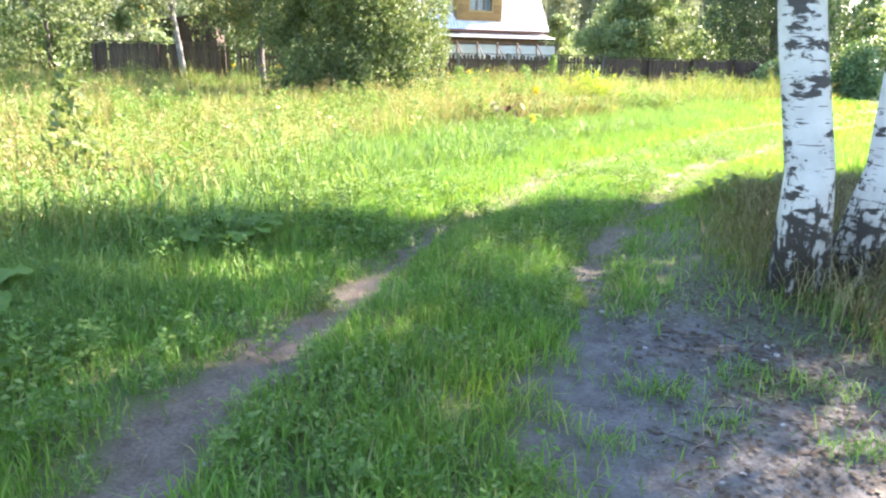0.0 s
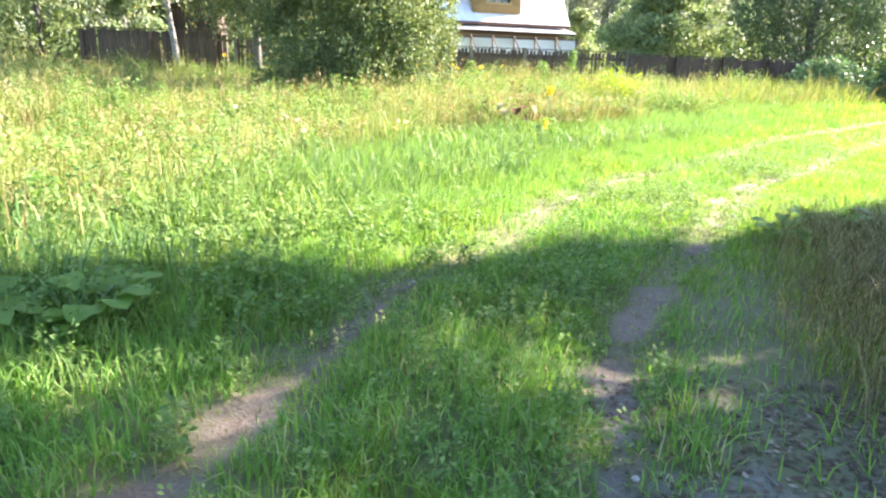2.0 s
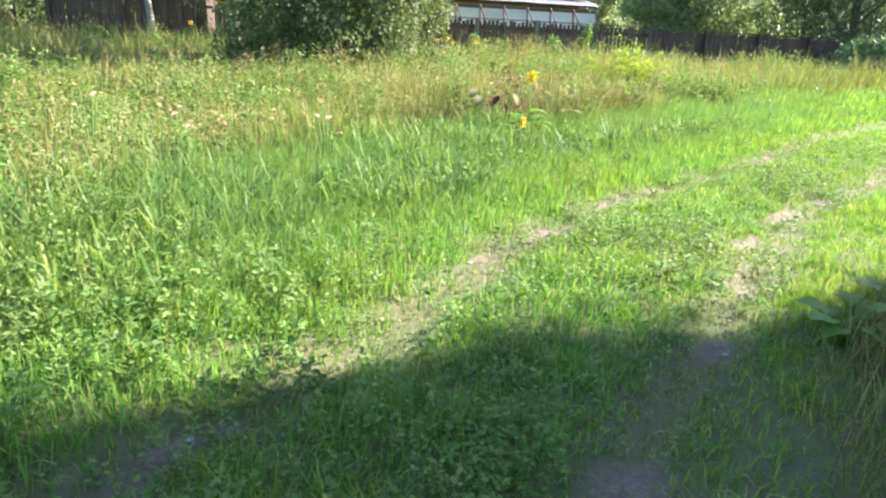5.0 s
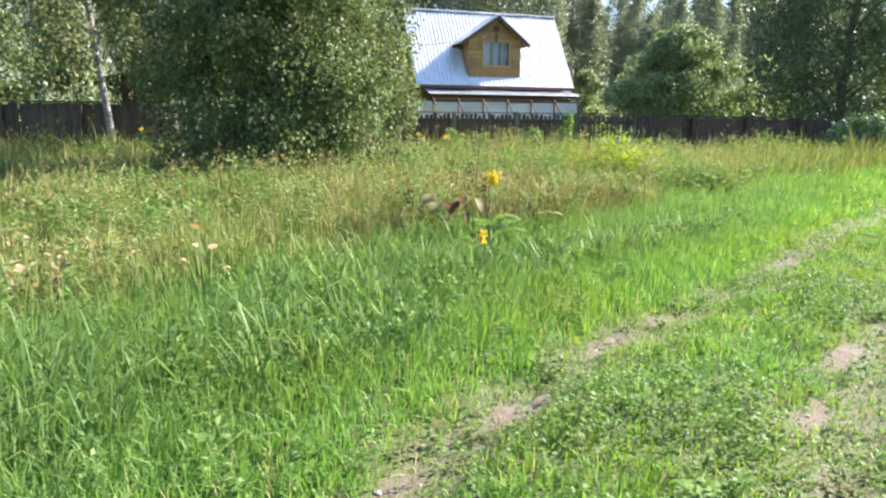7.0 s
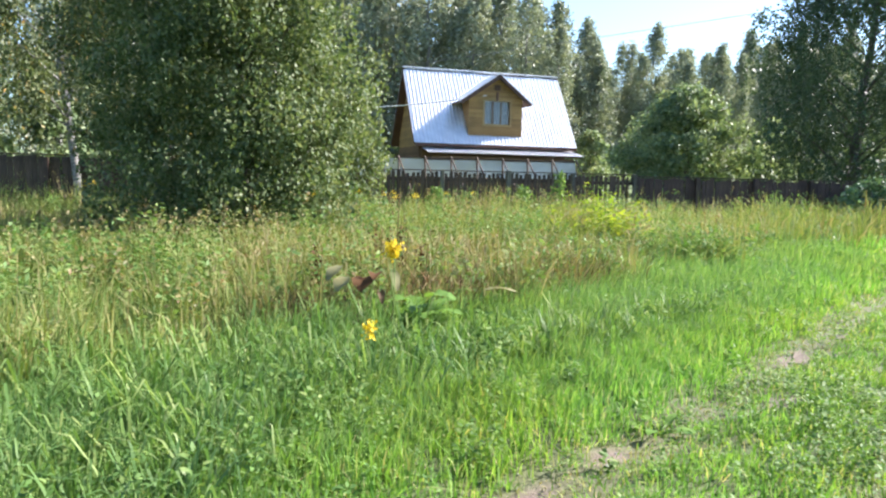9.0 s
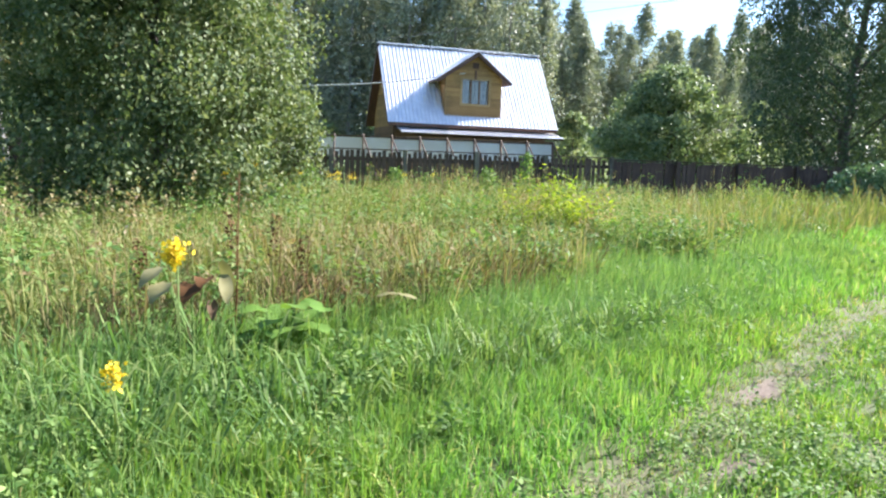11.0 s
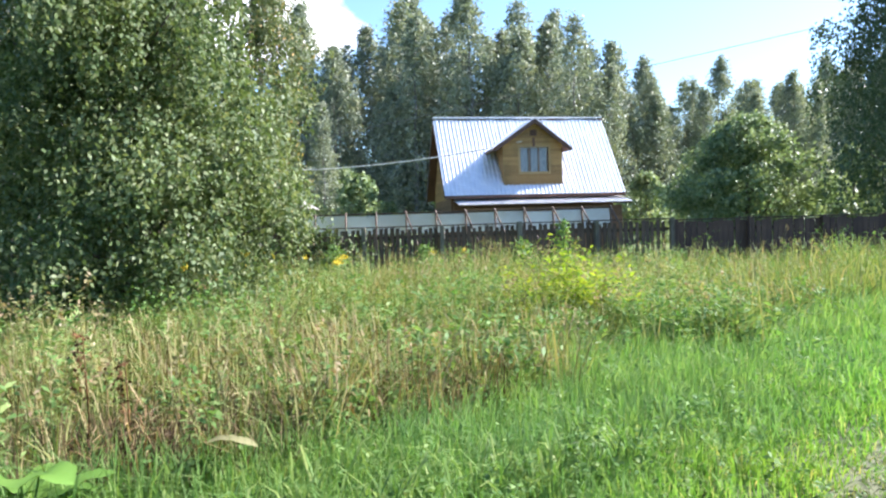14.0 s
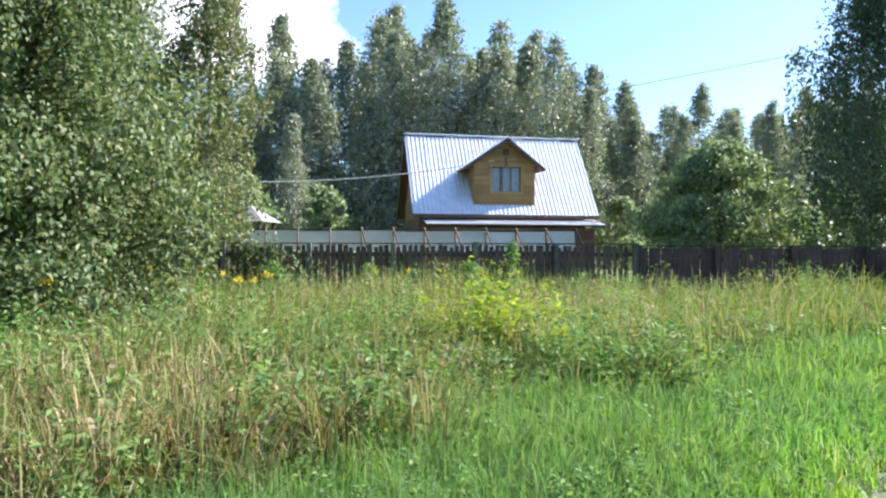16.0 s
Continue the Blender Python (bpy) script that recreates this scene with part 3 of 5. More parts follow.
slope_len = math.hypot(RUN, RIDGE - EAVE)
roof = part("roof", box_bm(0.06, HL - 0.06, 0.02, slope_len - 0.02, -0.14, -0.02), M_FASCIA, house)
roof.matrix_local = pose(0, 0, EAVE, math.degrees(SLOPE))
roof_b = part("roof", box_bm(0.06, HL - 0.06, 0.02, slope_len - 0.02, -0.14, -0.02), M_FASCIA, house)
roof_b.matrix_local = pose(HL, 2 * RUN, EAVE, math.degrees(SLOPE), 0, 180)
SHEETS = 9
for side in (roof, roof_b):
    for i in range(SHEETS):
        w = HL / SHEETS
        ob = mesh_np("roof_sheet", *ribbed(slope_len + 0.06, w + 0.02), M_ZINC, side)
        ob.matrix_local = pose(i * w, -0.05, 0.004 * (i % 2) + rng.normal(0, 0.002), rng.normal(0, 0.06))
part("ridge_cap", box_bm(-0.02, HL + 0.02, RUN - 0.14, RUN + 0.14, RIDGE - 0.03, RIDGE + 0.04, 0.02), M_ZINC, house, "bright metal ridge capping")


def clad_wall(name, L, h, mat, parent, m, board=0.14):
    """A wall core with single horizontal boards on its outer face."""
    w = part(name, box_bm(0, L, 0, 0.14, 0, h), mat, parent)
    w.matrix_local = m
    me = bpy.data.meshes.new("board")
    bm = box_bm(0, L, -0.022, 0, 0, board - 0.012, 0.004)
    bm.to_mesh(me)
    bm.free()
    me.materials.append(mat)
    for i in range(int(h / board)):
        b = new("board", me)
        b.parent = w
        b.matrix_local = pose(0, 0, i * board)
    return w


clad_wall("front_wall", HL - 1.0, 3.0, M_BROWN, house, pose(0.5, 0.45, 0))
clad_wall("back_wall", HL - 1.0, 3.0, M_BROWN, house, pose(HL - 0.5, 2 * RUN - 0.45, 0, 0, 0, 180))
for x in (0.5, HL - 0.5):
    wl_w = part("gable_wall", bmesh.new(), M_BROWN, house)
    y0, y1 = 0.6, 2 * RUN - 0.6
    g = 0.07
    top = RIDGE - 0.25
    prof = [(y0, 0), (y1, 0), (y1, EAVE + 0.55), (RUN, top), (y0, EAVE + 0.55)]
    V = [(x - g, y, z) for y, z in prof] + [(x + g, y, z) for y, z in prof]
    wl_w.data.from_pydata(V, [], [(4, 3, 2, 1, 0), (5, 6, 7, 8, 9)] + [(i, (i + 1) % 5, 5 + (i + 1) % 5, 5 + i) for i in range(5)])
    for i in range(int((top - 0.3) / 0.16)):
        z = i * 0.16
        cut = max(0.0, (z + 0.16 - EAVE - 0.55) / (top - EAVE - 0.55)) * (RUN - y0)
        s = -1 if x < 2 else 1
        bb = box_bm(min(x + s * g, x + s * (g + 0.02)), max(x + s * g, x + s * (g + 0.02)), y0 + cut, y1 - cut, z, z + 0.148, 0.003)
        part("board", bb, M_OCHRE if z > 3.0 else M_BROWN, wl_w)
for x in (0.02, HL - 0.02):
    for sgn, yy in ((1, 0.0), (-1, 2 * RUN)):
        b = part("barge_board", box_bm(-0.02, 0.02, 0, slope_len, -0.2, -0.012, 0.004), M_FASCIA, house)
        b.matrix_local = pose(x, yy, EAVE, math.degrees(SLOPE) if sgn > 0 else 180 - math.degrees(SLOPE))
        if sgn < 0:
            b.matrix_local = pose(x, yy, EAVE, math.degrees(SLOPE), 0, 180)
part("fascia", box_bm(0.0, HL, -0.03, 0.0, EAVE - 0.2, EAVE - 0.03, 0.004), M_FASCIA, house)
# lean-to porch roof under the eave
porch = part("porch_roof", box_bm(0.02, HL - 0.62, 0.03, 1.6, -0.09, -0.02), M_FASCIA, house)
porch.matrix_local = pose(0.5, -1.0, 2.66, 12)
for i in range(8):
    w = (HL - 0.6) / 8
    ob = mesh_np("roof_sheet", *ribbed(1.66, w + 0.02), M_ZINC, porch)
    ob.matrix_local = pose(i * w, -0.03, 0.004 * (i % 2))
clad_wall("porch_wall", HL - 1.3, 2.5, M_BROWN, house, pose(0.75, -0.75, 0))
# dormer
DX0, DX1, DZ0, DV = 3.05, 6.15, 3.83, 0.30
DXC, DEZ, DPK = 4.66, 5.78, 6.94
dormer = part("dormer", bmesh.new(), M_OCHRE, house)
wx0, wx1, wz0, wz1 = 3.95, 5.42, 4.30, 5.52
sl = (DPK - 0.12 - DEZ) / (DXC - DX0 + 0.1)
front = [(DX0, DZ0 - 0.25), (DX1, DZ0 - 0.25), (DX1, DEZ - 0.02), (DXC, DPK - 0.16), (DX0, DEZ - 0.02)]
V, F = [], []


def slab(a, b, c, d, y0, y1):
    o = len(V)
    for x, z in (a, b, c, d):
        V.append((x, y0, z))
    for x, z in (a, b, c, d):
        V.append((x, y1, z))
    for f in ((0, 1, 2, 3), (7, 6, 5, 4), (0, 4, 5, 1), (1, 5, 6, 2), (2, 6, 7, 3), (3, 7, 4, 0)):
        F.append(tuple(o + i for i in f))


slab((DX0, DZ0 - 0.25), (wx0, DZ0 - 0.25), (wx0, wz1), (DX0, wz1), DV, DV + 0.12)
slab((wx1, DZ0 - 0.25), (DX1, DZ0 - 0.25), (DX1, wz1), (wx1, wz1), DV, DV + 0.12)
slab((wx0, DZ0 - 0.25), (wx1, DZ0 - 0.25), (wx1, wz0), (wx0, wz0), DV, DV + 0.12)
slab((DX0, wz1), (DX1, wz1), (DX1, DEZ), (DX0, DEZ), DV, DV + 0.12)
slab((DX0, DEZ), (DX1, DEZ), (DXC + 0.02, DPK - 0.14), (DXC - 0.02, DPK - 0.14), DV, DV + 0.12)
dormer.data.from_pydata(V, [], F)
for x in (DX0, DX1 - 0.1):
    part("dormer_cheek", box_bm(x, x + 0.1, DV + 0.12, 1.95, DZ0 - 0.2, DEZ), M_OCHRE, dormer)
for i in range(22):
    z0_, z1_ = DZ0 + i * 0.135, DZ0 + i * 0.135 + 0.127
    half = 1.0 if z1_ < DEZ else max(0.0, 1 - (z1_ - DEZ) / (DPK - 0.16 - DEZ))
    if half < 0.06:
        continue
    xa, xb = DXC - (DXC - DX0) * half, DXC + (DX1 - DXC) * half
    spans = [(xa, xb)] if z1_ < wz0 or z0_ > wz1 else [(xa, wx0), (wx1, xb)]
    for a, b in spans:
        part("board", box_bm(a, b, DV - 0.02, DV, z0_, z1_, 0.003), M_OCHRE, dormer)
for sgn in (-1, 1):
    run = (DXC - DX0 + 0.62) if sgn < 0 else (DX1 - DXC + 0.46)
    fall = DPK - DEZ + 0.35
    ln = math.hypot(run, fall)
    ang = math.degrees(math.atan2(fall, run))
    dr = part("dormer_roof", box_bm(0, ln, -0.35 + DV, 2.75, -0.1, -0.015), M_FASCIA, dormer)
    dr.matrix_local = pose(DXC, 0, DPK, 0, ang, 0) if sgn > 0 else pose(DXC, 0, DPK, 0, 180 - ang, 0) @ Matrix.Diagonal((1, 1, -1, 1))
    bm = box_bm(0, ln + 0.03, DV - 0.38, 2.75, -0.012, 0.0)
    part("roof_sheet", bm, M_ZINC, dr)
    part("barge_board", box_bm(0, ln, DV - 0.40, DV - 0.36, -0.2, -0.02, 0.004), M_FASCIA, dr)
part("vent", box_bm(DXC - 0.17, DXC + 0.17, DV - 0.05, DV - 0.005, 6.1, 6.4, 0.01), M_FASCIA, dormer, "small dark gable vent")
part("bracket", box_bm(DXC - 0.05, DXC + 0.05, DV - 0.09, DV - 0.01, 5.55, 6.0, 0.01), M_FASCIA, dormer, "dark wooden bracket")
win = part("window", box_bm(wx0, wx1, DV + 0.3, DV + 0.32, wz0, wz1), M_ROOM, house, "three-pane dormer window with pale grey curtains")
for a, b, c, d in ((wx0 - 0.1, wx1 + 0.1, wz1, wz1 + 0.1), (wx0 - 0.1, wx1 + 0.1, wz0 - 0.12, wz0), (wx0 - 0.1, wx0, wz0, wz1), (wx1, wx1 + 0.1, wz0, wz1)):
    part("casing", box_bm(a, b, DV - 0.055, DV - 0.015, c, d, 0.006), M_TRIM, win)
third = (wx1 - wx0) / 3
for i in range(4):
    x = wx0 + i * third
    part("mullion", box_bm(max(wx0, x - 0.03), min(wx1, x + 0.03), DV + 0.02, DV + 0.08, wz0, wz1, 0.005), M_BROWN, win)
for i in range(3):
    x = wx0 + i * third
    p = part("pane", box_bm(x + 0.03, x + third - 0.03, DV + 0.045, DV + 0.052, wz0 + 0.02, wz1 - 0.02), M_GLASS, win)
    p.visible_shadow = False
for x0_, x1_ in ((wx0 + 0.05, wx0 + 0.42), (wx0 + 0.62, wx0 + 0.95), (wx1 - 0.4, wx1 - 0.05)):
    n = 14
    V = [(x0_ + (x1_ - x0_) * i / n, DV + 0.18 + 0.018 * math.sin(i * 1.9), z) for z in (wz0 + 0.02, wz1 - 0.03) for i in range(n + 1)]
    mesh_np("curtain", V, [(i, i + 1, n + 2 + i, n + 1 + i) for i in range(n)], M_CURTAIN, win)

# ---- cold frame of white sheeting behind the fence ----
frame_root = empty("greenhouse", pose(5.2, 33.7, 0, 0, 0, 16.0))
tagged(frame_root, "long low greenhouse of white sheeting on wooden trestles", "greenhouse")
BAY = 0.98
for i in range(12):
    x = -i * BAY
    sag = 0.02 * (i % 3)
    pv = [(x - BAY + 0.03, 0.30, 1.42), (x - 0.03, 0.30, 1.42), (x - 0.03, 0.42, 2.06 - sag), (x - BAY + 0.03, 0.42, 2.06 - sag)]
    ob = mesh_np("sheet", pv + [(a, b + 0.02, c) for a, b, c in pv], [(0, 1, 2, 3), (7, 6, 5, 4), (0, 4, 5, 1), (1, 5, 6, 2), (2, 6, 7, 3), (3, 7, 4, 0)], M_SHEET, frame_root)
    tubes("post", [([(x, 0.05, 0), (x, 0.36, 2.16)], [0.035, 0.03])], M_FENCE, frame_root, sides=5)
    if i < 8:
        tubes("brace", [([(x - 0.03, 0.36, 2.16), (x + 0.3, -0.3, 1.1), (x + 0.5, -0.6, 0)], [0.03, 0.03, 0.03])], M_FENCE, frame_root, sides=5)
part("ridge_pole", box_bm(-12 * BAY, 0.0, 0.40, 0.46, 2.06, 2.11, 0.004), M_FENCE, frame_root)

# ---- shed behind the fence ----
shed = empty("shed", pose(-12.6, 30.6, 0, 0, 0, 8))
tagged(shed, "dark weathered board shed with a sloping roof under the trees", "shed")
shed_wall = part("wall", box_bm(0, 2.6, 0.03, 2.0, 0, 2.5), M_FENCEDARK, shed)
for i in range(17):
    part("board", box_bm(i * 0.153, i * 0.153 + 0.14, 0, 0.03, 0, 2.62 + 0.022 * i, 0.003), M_FENCEDARK, shed_wall)
shed_roof = part("roof", box_bm(-0.3, 2.95, -0.35, 2.3, 0, 0.07, 0.008), M_FENCEDARK, shed, "dark sloping roof of boards")
shed_roof.matrix_local = pose(0, 0, 2.66, 0, -9, 0)

# ---- small roofed well house ----
hut = empty("well_house", pose(-8.95, 40, 0.22))
tagged(hut, "small hut with a pale weathered pyramid roof", "hut")
for sx in (-0.75, 0.75):
    for sy in (-0.75, 0.75):
        part("post", box_bm(sx - 0.06, sx + 0.06, sy - 0.06, sy + 0.06, -0.22, 2.5, 0.008), M_FENCE, hut)
for k in range(4):
    for j in range(6):
        f0, f1 = j / 6, (j + 1) / 6 + 0.03
        a0, a1 = 1.02 * (1 - f0), max(0.02, 1.02 * (1 - f1))
        z0_, z1_ = 2.45 + 0.72 * f0, 2.45 + 0.72 * f1
        V = [(-a0, -a0, z0_), (a0, -a0, z0_), (a1, -a1, z1_), (-a1, -a1, z1_)]
        ob = mesh_np("shingle_row", V + [(x, y, z - 0.03) for x, y, z in V], [(0, 1, 2, 3), (7, 6, 5, 4), (0, 4, 5, 1), (1, 5, 6, 2), (2, 6, 7, 3), (3, 7, 4, 0)], M_SLATE, hut)
        ob.matrix_local = pose(0, 0, 0.012 * (j % 2), 0, 0, 90 * k)

# ---- cables ----


def cable(name, a, b, sag, r, mat, label):
    a, b = Vector(a), Vector(b)
    pts = [a.lerp(b, i / 16) - Vector((0, 0, sag * 4 * (i / 16) * (1 - i / 16))) for i in range(17)]
    ob = tubes(name, [(pts, [r] * 17)], mat, None, sides=5)
    return tagged(ob, label, "cable")


du = pose(-2.285, 43.2, 0, 0, 0, HOUSE_TURN)
cable("service_cable", du @ Vector((4.05, DV - 0.03, 5.82)), (-15.5, 40.5, 4.9), 0.62, 0.028, M_CABLE, "pale service cable sagging from the dormer")
cable("power_line", (-14.0, 40.0, 4.9), (20.0, 40.0, 10.1), 0.12, 0.012, M_WIRE, "thin overhead wire running past the house roof")


# ---- trees ----
def tree(name, height, crown, base, radius, clumps, per, leaf, leaf_mat, bark, trunk_r, label, droop=0.5, lean=(0, 0), clump_r=0.5, strands=0.0, shape=1.0, seed=1, limbs=26, low=None, aspect=0.6, far=False):
    """A tapered trunk with limbs and a crown of many small leaves in hanging clumps. crown: height at which it starts."""
    r = np.random.default_rng(seed)
    root = empty(name)
    rnd = random.Random(seed)
    n = 14
    pts, rad = [], []
    for i in range(n + 1):
        f = i / n
        wob = 0.05 * height * 0.12
        pts.append((lean[0] * f + rnd.uniform(-wob, wob) * (f > 0.06), lean[1] * f + rnd.uniform(-wob, wob) * (f > 0.06), height * 0.97 * f))
        rad.append(trunk_r * ((1 - f) ** 0.8 * 0.95 + 0.05) * (1.28 if i == 0 else 1.0))
    tubes("trunk", [(pts, rad)], bark, root, sides=12 if trunk_r > 0.09 else 8)
    PT = np.array(pts)

    def axis(z):
        return np.array([np.interp(z, PT[:, 2], PT[:, 0]), np.interp(z, PT[:, 2], PT[:, 1])])

    C = []
    while len(C) < clumps:
        f = r.random() ** (1.35 if shape < 0.6 else 0.85)
        z = base + (height - base) * f
        env = radius * (math.sin(math.pi * min(1.0, (f * 0.86 + 0.14)) ** shape)) ** 0.75
        a = r.uniform(0, 2 * math.pi)
        q = env * math.sqrt(r.uniform(0.0 if shape < 0.6 else 0.12, 1.0)) * r.uniform(0.8, 1.12)
        xy = axis(z)
        C.append((xy[0] + math.cos(a) * q, xy[1] + math.sin(a) * q, z))
    C = np.array(C)
    order = r.permutation(len(C))[:limbs]
    br = []
    for i in order:
        c = C[i]
        z0_ = max(crown * 0.8, c[2] - 0.55 * math.hypot(c[0] - axis(c[2])[0], c[1] - axis(c[2])[1]) - 0.3)
        z0_ = min(z0_, height * 0.93)
        s = axis(z0_)
        mid = (s[0] * 0.45 + c[0] * 0.55, s[1] * 0.45 + c[1] * 0.55, (z0_ + c[2]) / 2 + 0.14 * (c[2] - z0_) + 0.1)
        k = trunk_r * 0.24 * (1 - z0_ / height) + 0.01
        br.append(([(s[0], s[1], z0_), mid, tuple(c)], [k, k * 0.6, k * 0.2]))
    lm = M_BRANCH if bark is not M_PALETRUNK else bark
    if far:
        tagged(tubes("branchwork", br, lm, root, sides=4), kind="stuff")
    else:
        for b in br:
            tubes("limb", [b], lm, root, sides=5)
    cnt = (per * r.uniform(0.5, 1.5, len(C))).astype(int)
    ci = np.repeat(np.arange(len(C)), cnt)
    m = len(ci)
    cr = clump_r * r.uniform(0.6, 1.35, len(C))
    if far:
        cr *= 1.2 - 0.6 * np.clip(C[:, 2] / height, 0, 1)
    off = r.normal(0, 1, (m, 3))
    off /= np.linalg.norm(off, axis=1)[:, None]
    off *= (r.random(m) ** 0.45)[:, None]
    P = C[ci] + off * cr[ci][:, None] * np.array([1, 1, 0.75])
    if strands:
        g = r.integers(0, 9, m)
        ga = (ci * 9 + g) * 2.399
        gr = cr[ci] * (0.25 + 0.75 * ((g * 0.37 + ci * 0.61) % 1))
        hang = r.random(m)
        S = np.stack((C[ci, 0] + np.cos(ga) * gr, C[ci, 1] + np.sin(ga) * gr, C[ci, 2] - hang * strands * (0.5 + ((g * 0.7 + ci * 0.3) % 1))), 1) + r.normal(0, 0.05 * clump_r + 0.02, (m, 3))
        sel = r.random(m) < 0.6
        P[sel] = S[sel]
    if low is not None:
        P[:, 2] = np.maximum(P[:, 2], low + r.random(m) * 0.3)
    out = off + np.array([0, 0, 0.4])
    ob = quads("crown", leaves(P, out, leaf, droop, aspect), leaf_mat, root)
    tagged(ob, kind="stuff")
    return tagged(root, label, "tree", "trees of the wood" if far else "")


def place(ob, x, y, turn=0.0, scale=1.0):
    ob.matrix_world = pose(x, y, 0, 0, 0, turn) @ Matrix.Diagonal((scale, scale, scale, 1))
    return ob


# the pair of birches beside the track
place(tree("birch_tree", 12.0, 4.5, 5.0, 2.2, 60, 160, 0.085, M_BIRCHLEAF, M_BARK, 0.155, "mature white birch with dark cracked bark at its foot", 0.8, (-1.4, 0.3), 0.6, 1.2, seed=11), 2.40, 4.45)
place(tree("birch_tree", 12.0, 4.5, 5.0, 2.2, 60, 160, 0.085, M_BIRCHLEAF, M_BARK, 0.145, "leaning white birch with black flecks on its bark", 0.8, (1.8, 0.4), 0.6, 1.2, seed=12), 2.80, 4.62)

# birches beyond the right edge of the view, whose shade lies over the track
def beside(ob, p, q, turn=0.0, scale=1.0):
    """Places a tree by its offset p across and q along the sun's way over the ground."""
    return place(ob, 0.9 * q - 0.44 * p, 0.44 * q + 0.9 * p, turn, scale)


slim = tree("birch_tree", 12.0, 2.4, 2.2, 0.56, 100, 260, 0.11, M_BIRCHLEAF, M_BARK, 0.12, "slim leafy birch throwing a band of shade over the track", 0.8, (0.1, 0.1), 0.38, 0.8, seed=13)
beside(slim, 5.05, 12.5)
copy_thing(slim, pose(0.9 * 15.4 - 0.44 * 5.2, 0.44 * 15.4 + 0.9 * 5.2, 0, 0, 0, 140))
airy = tree("birch_tree", 11.5, 2.4, 2.2, 0.8, 100, 120, 0.11, M_BIRCHLEAF, M_BARK, 0.11, "slim airy birch letting flecks of sun through", 0.8, (0.1, 0.1), 0.45, 0.8, seed=19)
beside(airy, 2.3, 13.4)
beside(tree("birch_tree", 9.5, 3.0, 3.0, 0.7, 50, 40, 0.11, M_BIRCHLEAF, M_BARK, 0.09, "young birch with a thin crown of hanging twigs", 0.8, (0.1, 0.0), 0.5, 0.9, seed=18), 3.8, 11.8)
beside(tree("birch_tree", 11.5, 2.2, 2.0, 1.2, 115, 225, 0.11, M_BIRCHLEAF, M_BARK, 0.15, "leafy birch letting flecks of sun onto the bare earth", 0.8, (0.2, 0.1), 0.55, 1.0, seed=14), 0.6, 11.0)
high = tree("birch_tree", 16.0, 9.4, 9.5, 1.2, 90, 270, 0.11, M_BIRCHLEAF, M_BARK, 0.16, "tall bare-stemmed birch with a high crown", 0.8, (0.1, 0.2), 0.5, 0.6, seed=15)
beside(high, 3.6, 14.6)
copy_thing(high, pose(0.9 * 15.0 - 0.44 * 2.5, 0.44 * 15.0 + 0.9 * 2.5, 0, 0, 0, 120))
thicket = beside(tree("bushy_tree", 4.5, 0.5, 0.6, 0.95, 90, 260, 0.10, M_BIRCHLEAF, M_BRANCH, 0.06, "low young birch thicket beside the track", 0.6, (0, 0), 0.4, 0.4, seed=16, limbs=16), 3.1, 9.2)
copy_thing(thicket, pose(0.9 * 9.5 - 0.44 * 4.4, 0.44 * 9.5 + 0.9 * 4.4, 0, 0, 0, 80))
thin_shade = tree("birch_tree", 11.5, 3.0, 2.6, 2.9, 75, 130, 0.11, M_BIRCHLEAF, M_BARK, 0.15, "tall thin-crowned birch letting flecks of sun through", 0.8, (0.2, 0.3), 0.7, 1.2, seed=17)
place(thin_shade, 9.9, 1.4, 300)
for x, y, a, s in ((11.9, 3.6, 220, 1.0), (14.9, 4.3, 20, 1.1)):
    copy_thing(thin_shade, pose(x, y, 0, 0, 0, a) @ Matrix.Diagonal((s, s, s, 1)))

# broad bushy trees at the meadow's edge
place(tree("bushy_tree", 9.2, 0.7, 0.7, 2.32, 330, 520, 0.078, M_WILLOWLEAF, M_BRANCH, 0.13, "dense bushy tree with leaves reaching down to the weeds", 0.55, (-0.3, 0.2), 0.6, 0.6, 0.5, 21, 50, 0.3), -2.45, 19.6)
place(tree("bushy_tree", 10.5, 2.4, 2.3, 2.3, 150, 330, 0.105, M_BIRCHLEAF, M_BRANCH, 0.14, "dark leafy tree standing in front of the fence", 0.6, (-0.2, 0.3), 0.6, 0.8, 0.6, 22, 50, 1.2), -6.2, 23.8)
place(tree("birch_tree", 12.0, 3.2, 3.0, 2.6, 130, 210, 0.12, M_BIRCHLEAF, M_PALETRUNK, 0.115, "slim birch with a mottled trunk in front of the dark boards", 0.8, (-1.2, 0.4), 0.6, 1.0, 1.0, 23, 40), -9.6, 25.8)
place(tree("birch_tree", 9.3, 1.8, 1.9, 1.8, 110, 220, 0.11, M_BIRCHLEAF, M_PALETRUNK, 0.11, "young birch behind the fence with drooping twigs", 0.8, (0.4, 0), 0.6, 0.9, 1.0, 24, 36), -5.5, 29.6)
place(tree("birch_tree", 13.5, 1.6, 1.5, 4.2, 220, 360, 0.13, M_DARKLEAF, M_BRANCH, 0.24, "tall dark weeping birch behind the board fence", 0.9, (0.5, 0), 0.9, 2.2, 0.95, 25, 50, 0.9), 16.6, 36.8)
place(tree("apple_tree", 5.7, 1.0, 1.2, 3.2, 150, 200, 0.17, M_APPLELEAF, M_BRANCH, 0.19, "round-headed fruit tree in the garden behind the fence", 0.3, (0.2, 0), 0.75, 0.0, 0.85, 26, 60), 11.1, 42.0)
